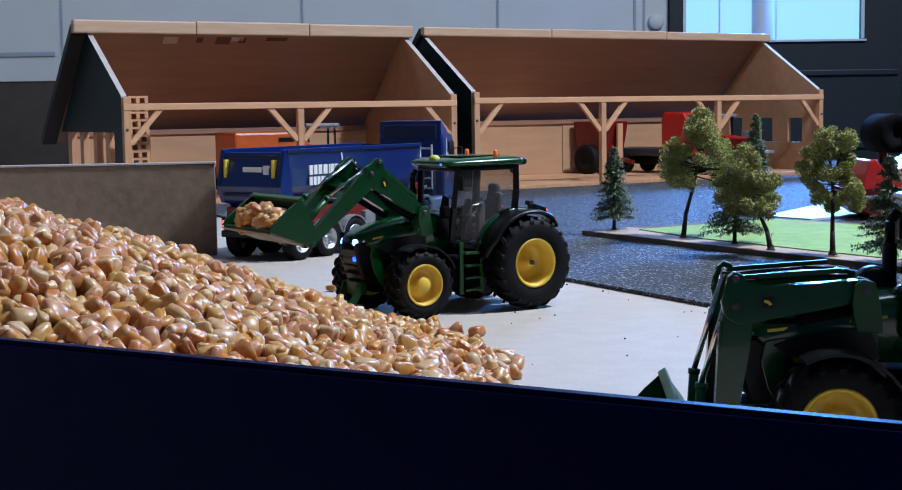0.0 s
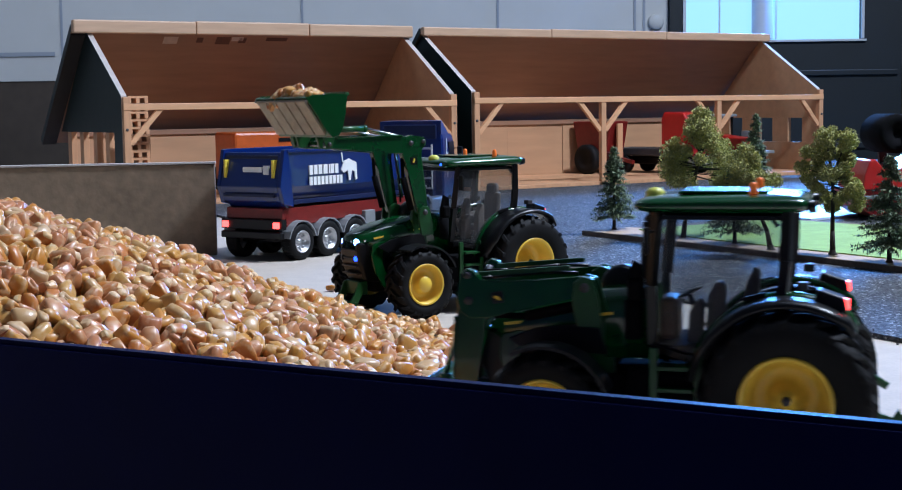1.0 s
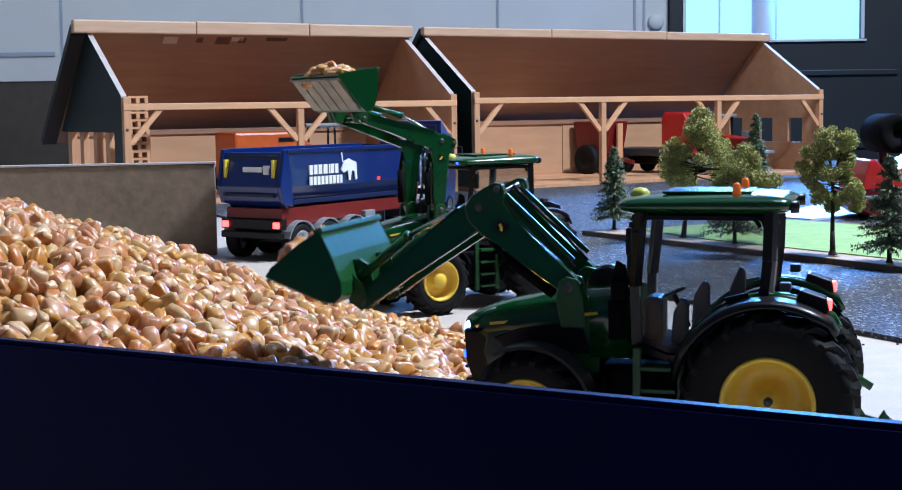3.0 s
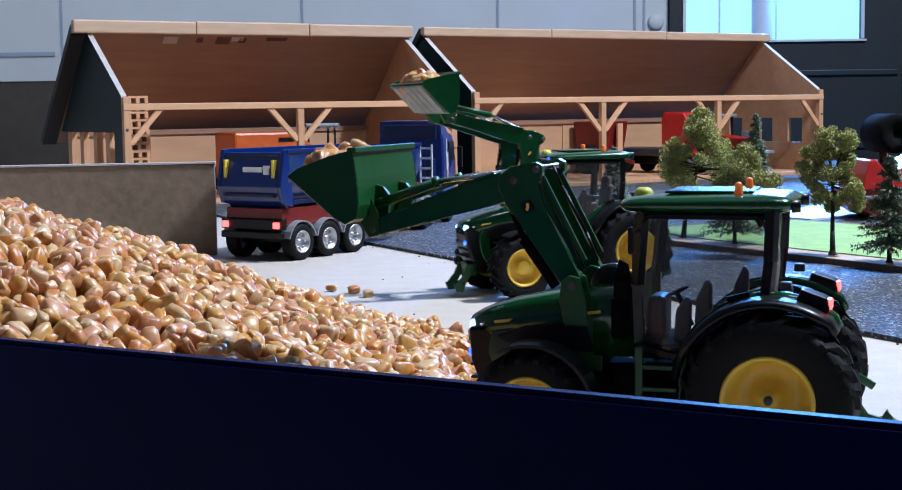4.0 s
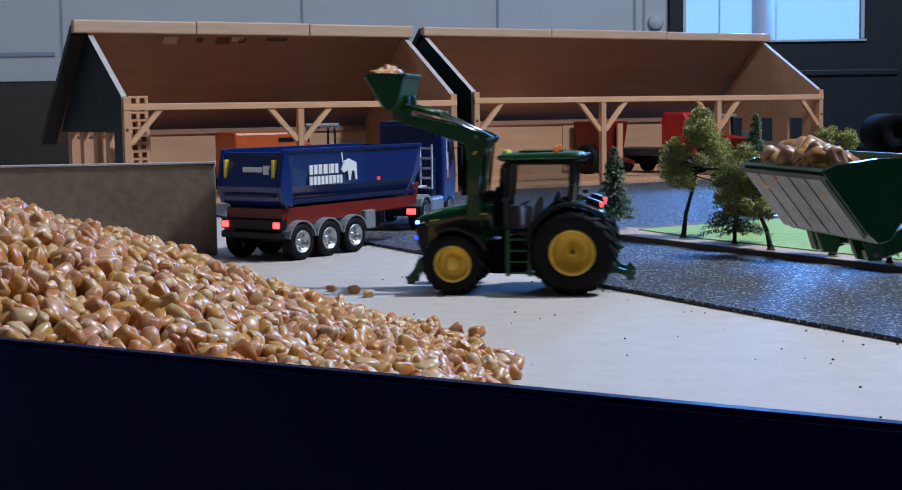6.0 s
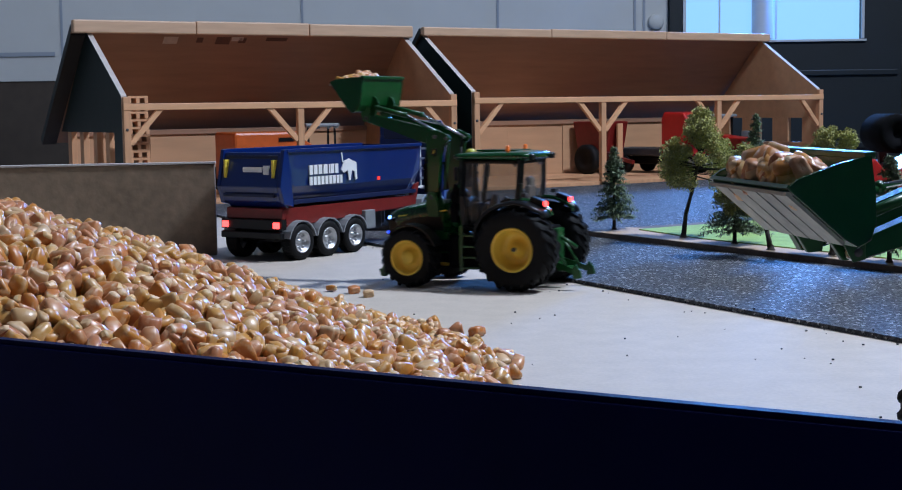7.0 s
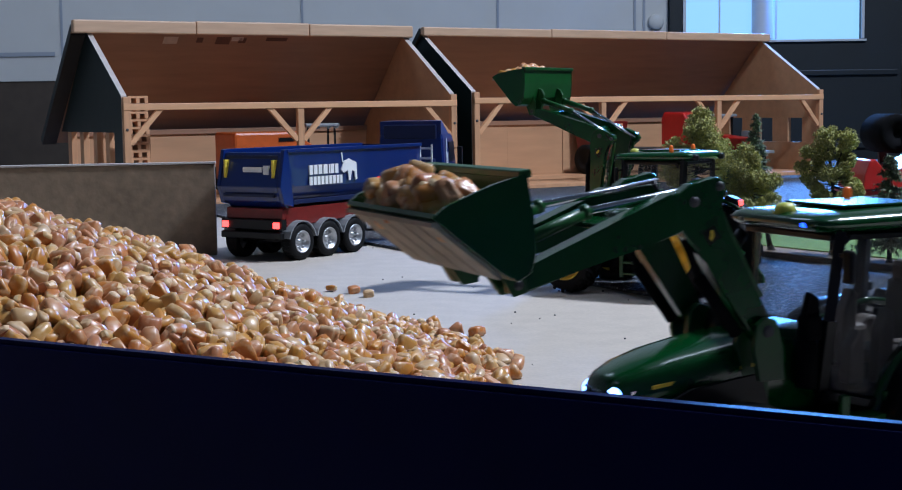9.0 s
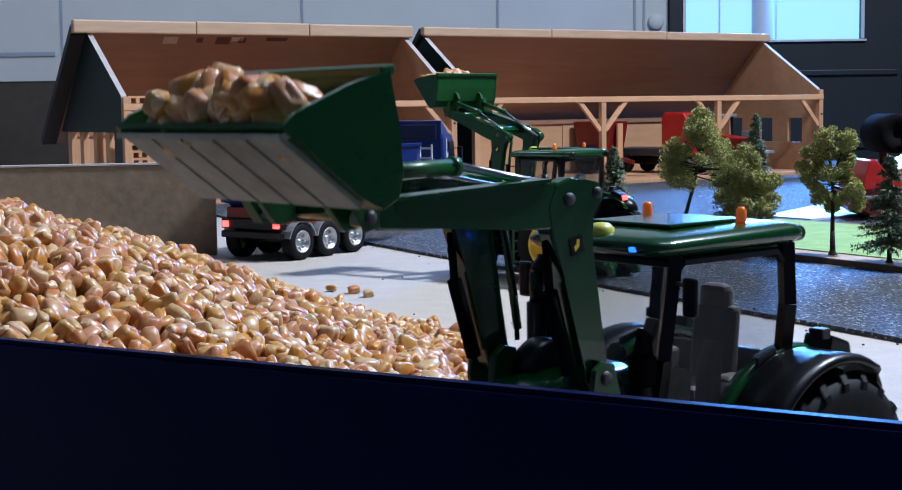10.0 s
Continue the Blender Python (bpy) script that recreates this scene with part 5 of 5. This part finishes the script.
def red_spreader():
    t = thing("red_spreader", in_barn(right_barn, 430, 222, -80), "dark red toy spreader parked in the barn's shade", "toy machine")
    part("hopper", Form().prism([(-40, 40), (30, 40), (42, 96), (-52, 96)], -24, 24, 2), RED, t)
    part("drawbar", Form().bar((30, 0, 30), (74, 0, 22), 8, 6).box(-44, 34, -20, 20, 26, 39.6, 1.5), RED, t)
    part("side_board", Form().box(44, 48, -12, 2, 18, 92, 0.6), WOOD, t, "pale upright board")
    for s in (-1, 1):
        part("wheel", Form().turned([(0.1, -6), (12, -7), (14, -9), (24, -9), (27, -6), (27, 6), (24, 9), (14, 9), (0.1, 7)], "y", (-8, s * 33, 27), 24), RUBBER, t)


red_spreader()


def grey_machine():
    t = thing("grey_machine", in_barn(right_barn, 690, 120, 10), "small grey toy attachment on a dark base", "toy implement")
    part("base", Form().box(-40, 40, -20, 20, 0, 44, 3), BLACK, t)
    part("bracket", Form().box(-16, 10, -10, 10, 44.3, 58, 1).box(-2, 10, -8, 8, 58.2, 74, 1), GREY, t)
    part("deck", Form().box(-60, 60, -24, 24, 30, 36, 1), GREY, t)


grey_machine()


def red_implement():
    t = thing("red_implement", pose(0.492, 1.62, 0.003, 0, 0, 6), "bright red toy implement with folded wings and a black drum", "toy implement")
    part("left_wing", Form().prism([(-36, 66), (-30, 68), (-16, 52), (-16, 34), (-44, 34), (-42, 50)], -40, 36, 1.5), RED_BRIGHT, t)
    part("right_wing", Form().prism([(-15.5, 52), (40, 72), (66, 70), (70, 34), (-15.5, 34)], -40, 36, 1.5), RED_BRIGHT, t)
    part("trough", Form().prism([(-50, 33.4), (70, 33.4), (66, 8), (-30, 4), (-44, 14)], -36, 34, 1.5), RED_BRIGHT, t)
    part("rub_rail", Form().box(-47, 70, -42, -37, 24, 28, 1), GREY, t, "grey rail")
    part("skid", Form().box(-24, 60, -26, -16, 0, 8, 1).box(-24, 60, 16, 26, 0, 8, 1), BLACK, t)
    part("drum", Form().turned([(0.1, -24), (5, -24), (6, -27), (17, -29), (21, -28), (22, -24), (22, 28), (19, 31), (0.1, 31)], "y", (1, 0, 95), 32), MATT_BLACK, t, "black round drum")
    for y in (-34, 36):
        part("drum_bracket", Form().bar((10, y, 56), (6, y, 92), 6, 8), BLACK, t)


red_implement()

# ---- the moving tractors ----
far_tractor, far_arm, far_bucket, far_wheels = build_tractor("green toy tractor with yellow wheels carrying maize in a raised loader")
near_tractor, near_arm, near_bucket, near_wheels = build_tractor("green toy tractor with yellow wheels scooping maize with its loader")
far_load, near_load = maize_load(3), maize_load(9)

# seconds, x, y, heading
FAR_COURSE = [(0, 0.0320, 0.9797, 213.1), (0.5, 0.0313, 0.9834, 214.0), (1, 0.0310, 0.9840, 214.4), (1.5, 0.0317, 0.9824, 213.8), (2.1, 0.0308, 0.9855, 215.9), (2.7, 0.0310, 0.9851, 215.5), (3.8, 0.1022, 1.0550, 200.6), (4, 0.1170, 1.0563, 199.9), (4.5, 0.1519, 1.0638, 192.7), (4.8, 0.1632, 1.0639, 191.3), (5, 0.1690, 1.0641, 184.8), (5.2, 0.1695, 1.0572, 183.4), (5.5, 0.1591, 1.0643, 181.1), (5.7, 0.1335, 1.0522, 177.2), (6.8, 0.0383, 1.0704, 156.7), (7, 0.0618, 1.0692, 154.9), (7.5, 0.1072, 1.0534, 149.1), (8, 0.1532, 1.0058, 142.5), (8.5, 0.1723, 0.9895, 142.0), (9, 0.1745, 1.0077, 144.4), (9.5, 0.1452, 1.0405, 140.8), (10, 0.1005, 1.0905, 133.9)]
FAR_LIFT = [(0, 34.5, -24.8), (0.5, 56.3, -6.4), (1, 78.7, 10.8), (1.5, 93.6, 12.7), (2.1, 93.5, 6.7), (2.7, 93.5, 7.1), (3.8, 91.5, 1.8), (4.5, 91.0, 1.6), (4.8, 94.2, 3.1), (5, 94.2, 4.8), (5.2, 92.8, 7.6), (5.5, 92.3, 6.7), (5.7, 92.8, 11.9), (6.8, 91.9, 9.0), (7, 92.1, 8.3), (7.5, 91.7, 3.8), (8, 97.4, 1.5), (8.5, 95.4, 4.1), (9, 95.8, 3.5), (9.5, 95.9, 6.6), (10, 94.8, 6.2)]
NEAR_COURSE = [(0, 0.2209, 0.5205, 175.4), (0.5, 0.2133, 0.5151, 172.0), (0.8, 0.1555, 0.5204, 165.2), (1, 0.1255, 0.5262, 164.0), (1.5, 0.1168, 0.5289, 162.8), (2.1, 0.1223, 0.5261, 162.1), (2.5, 0.1220, 0.5268, 161.7), (2.7, 0.1208, 0.5259, 162.7), (3.8, 0.1204, 0.5275, 162.0), (4.05, 0.1218, 0.5273, 161.9), (4.5, 0.1426, 0.5191, 163.1), (4.8, 0.1757, 0.5036, 162.8), (5, 0.1998, 0.4939, 164.3), (5.2, 0.2231, 0.5130, 177.2), (5.5, 0.2555, 0.5121, 184.3), (5.7, 0.2716, 0.5104, 187.6), (6.8, 0.2755, 0.4974, 189.2), (7, 0.2750, 0.4970, 189.8), (7.5, 0.2742, 0.4966, 191.3), (8, 0.2478, 0.5048, 191.9), (8.5, 0.1961, 0.4926, 196.1), (8.8, 0.1673, 0.4737, 200.5), (9, 0.1506, 0.4671, 203.1), (9.3, 0.1261, 0.4466, 208.3), (9.5, 0.1124, 0.4379, 211.2), (9.8, 0.0896, 0.4248, 216.7), (10, 0.0782, 0.4128, 220.3)]
NEAR_LIFT = [(0, -7.5, -34.0), (0.5, -8.5, -34.0), (0.8, -7.5, -34.0), (1, -8.5, -34.0), (1.5, -8.0, -34.0), (2.1, -4.0, -34.0), (2.5, 14.5, -34.0), (2.7, 26.0, -30.4), (3.8, 58.4, -6.9), (4.5, 57.6, -4.9), (4.8, 58.1, -10.4), (5, 57.1, -4.7), (5.2, 58.1, -7.5), (5.5, 57.9, -5.4), (5.7, 57.8, 2.9), (6.8, 58.6, -3.6), (7, 58.7, -4.3), (7.5, 58.7, -6.3), (8, 58.1, -1.9), (8.5, 58.8, -8.5), (8.8, 58.8, -9.2), (9, 57.9, -6.6), (9.3, 58.7, -8.6), (9.5, 58.2, -7.5), (9.8, 66.9, -9.2), (10, 77.2, -8.0)]



def smooth(table, t):
    """Values of a table at t, by a curve through its rows."""
    a = np.array(table, float)
    ts = a[:, 0]
    k = int(np.clip(np.searchsorted(ts, t, "right") - 1, 0, len(ts) - 2))

    def slope(i):
        if i == 0 or i == len(ts) - 1:
            return np.zeros(a.shape[1] - 1)
        d0, d1 = (a[i, 1:] - a[i - 1, 1:]) / (ts[i] - ts[i - 1]), (a[i + 1, 1:] - a[i, 1:]) / (ts[i + 1] - ts[i])
        w0, w1 = ts[i + 1] - ts[i], ts[i] - ts[i - 1]
        s = (d0 * w0 + d1 * w1) / (w0 + w1)
        quiet = np.minimum(np.abs(d0), np.abs(d1)) * 3
        return np.clip(s, -quiet - 0.02, quiet + 0.02) if w0 + w1 < 1.2 else s
    h = ts[k + 1] - ts[k]
    u = (t - ts[k]) / h
    p0, p1, m0, m1 = a[k, 1:], a[k + 1, 1:], slope(k) * h, slope(k + 1) * h
    return (2 * u**3 - 3 * u**2 + 1) * p0 + (u**3 - 2 * u**2 + u) * m0 + (-2 * u**3 + 3 * u**2) * p1 + (u**3 - u**2) * m1


def drive(tractor, arm, bucket, wheels, load, course, lift, picked):
    times = [i / 10 for i in range(101)]
    body, arms, buckets, loads = [], [], [], []
    spins = [[] for _ in wheels]
    roll, last = 0.0, None
    for t in times:
        x, y, yaw = smooth(course, t)
        a, b = smooth(lift, t)
        m = pose(x, y, 0.0, 0, 0, yaw)
        pivot = Vector((PIVOT[0], 0, PIVOT[1])) * MM
        ra, rc = radians(a), radians(a - BEND)
        pin = pivot + Vector((L1 * math.cos(ra) + L2 * math.cos(rc), 0, L1 * math.sin(ra) + L2 * math.sin(rc))) * MM
        mb = Matrix.Translation(pin) @ pose(0, 0, 0, 0, -b, 0)
        body.append((t, m))
        arms.append((t, Matrix.Translation(pivot) @ pose(0, 0, 0, 0, -a, 0)))
        buckets.append((t, mb))
        loads.append((t, m @ mb))
        if last is not None:
            d = (x - last[0]) * math.cos(radians(yaw)) + (y - last[1]) * math.sin(radians(yaw))
            roll += d
        last = (x, y, yaw)
        for w, rows in zip(wheels, spins):
            r = RR if w.name.startswith("rear") else FR
            rows.append((t, Matrix.Translation(w.matrix_basis.translation) @ pose(0, 0, 0, 0, math.degrees(roll / (r * MM)), 0)))
    if picked:
        # lies deep in the heap until the bucket lifts it out
        hold = [m for t, m in loads if t <= picked + 0.01][-1]
        deep = Matrix.Translation((-0.03, 0.01, -0.032))
        loads = [(t, (deep if t < picked - 0.35 else Matrix.Identity(4)) @ hold if t < picked else m) for t, m in loads]
    walk(tractor, body)
    walk(arm, arms)
    walk(bucket, buckets)
    walk(load, loads)
    for w, rows in zip(wheels, spins):
        walk(w, rows)


def motions():
    drive(far_tractor, far_arm, far_bucket, far_wheels, far_load, FAR_COURSE, FAR_LIFT, 0)
    drive(near_tractor, near_arm, near_bucket, near_wheels, near_load, NEAR_COURSE, NEAR_LIFT, 2.6)


motions()
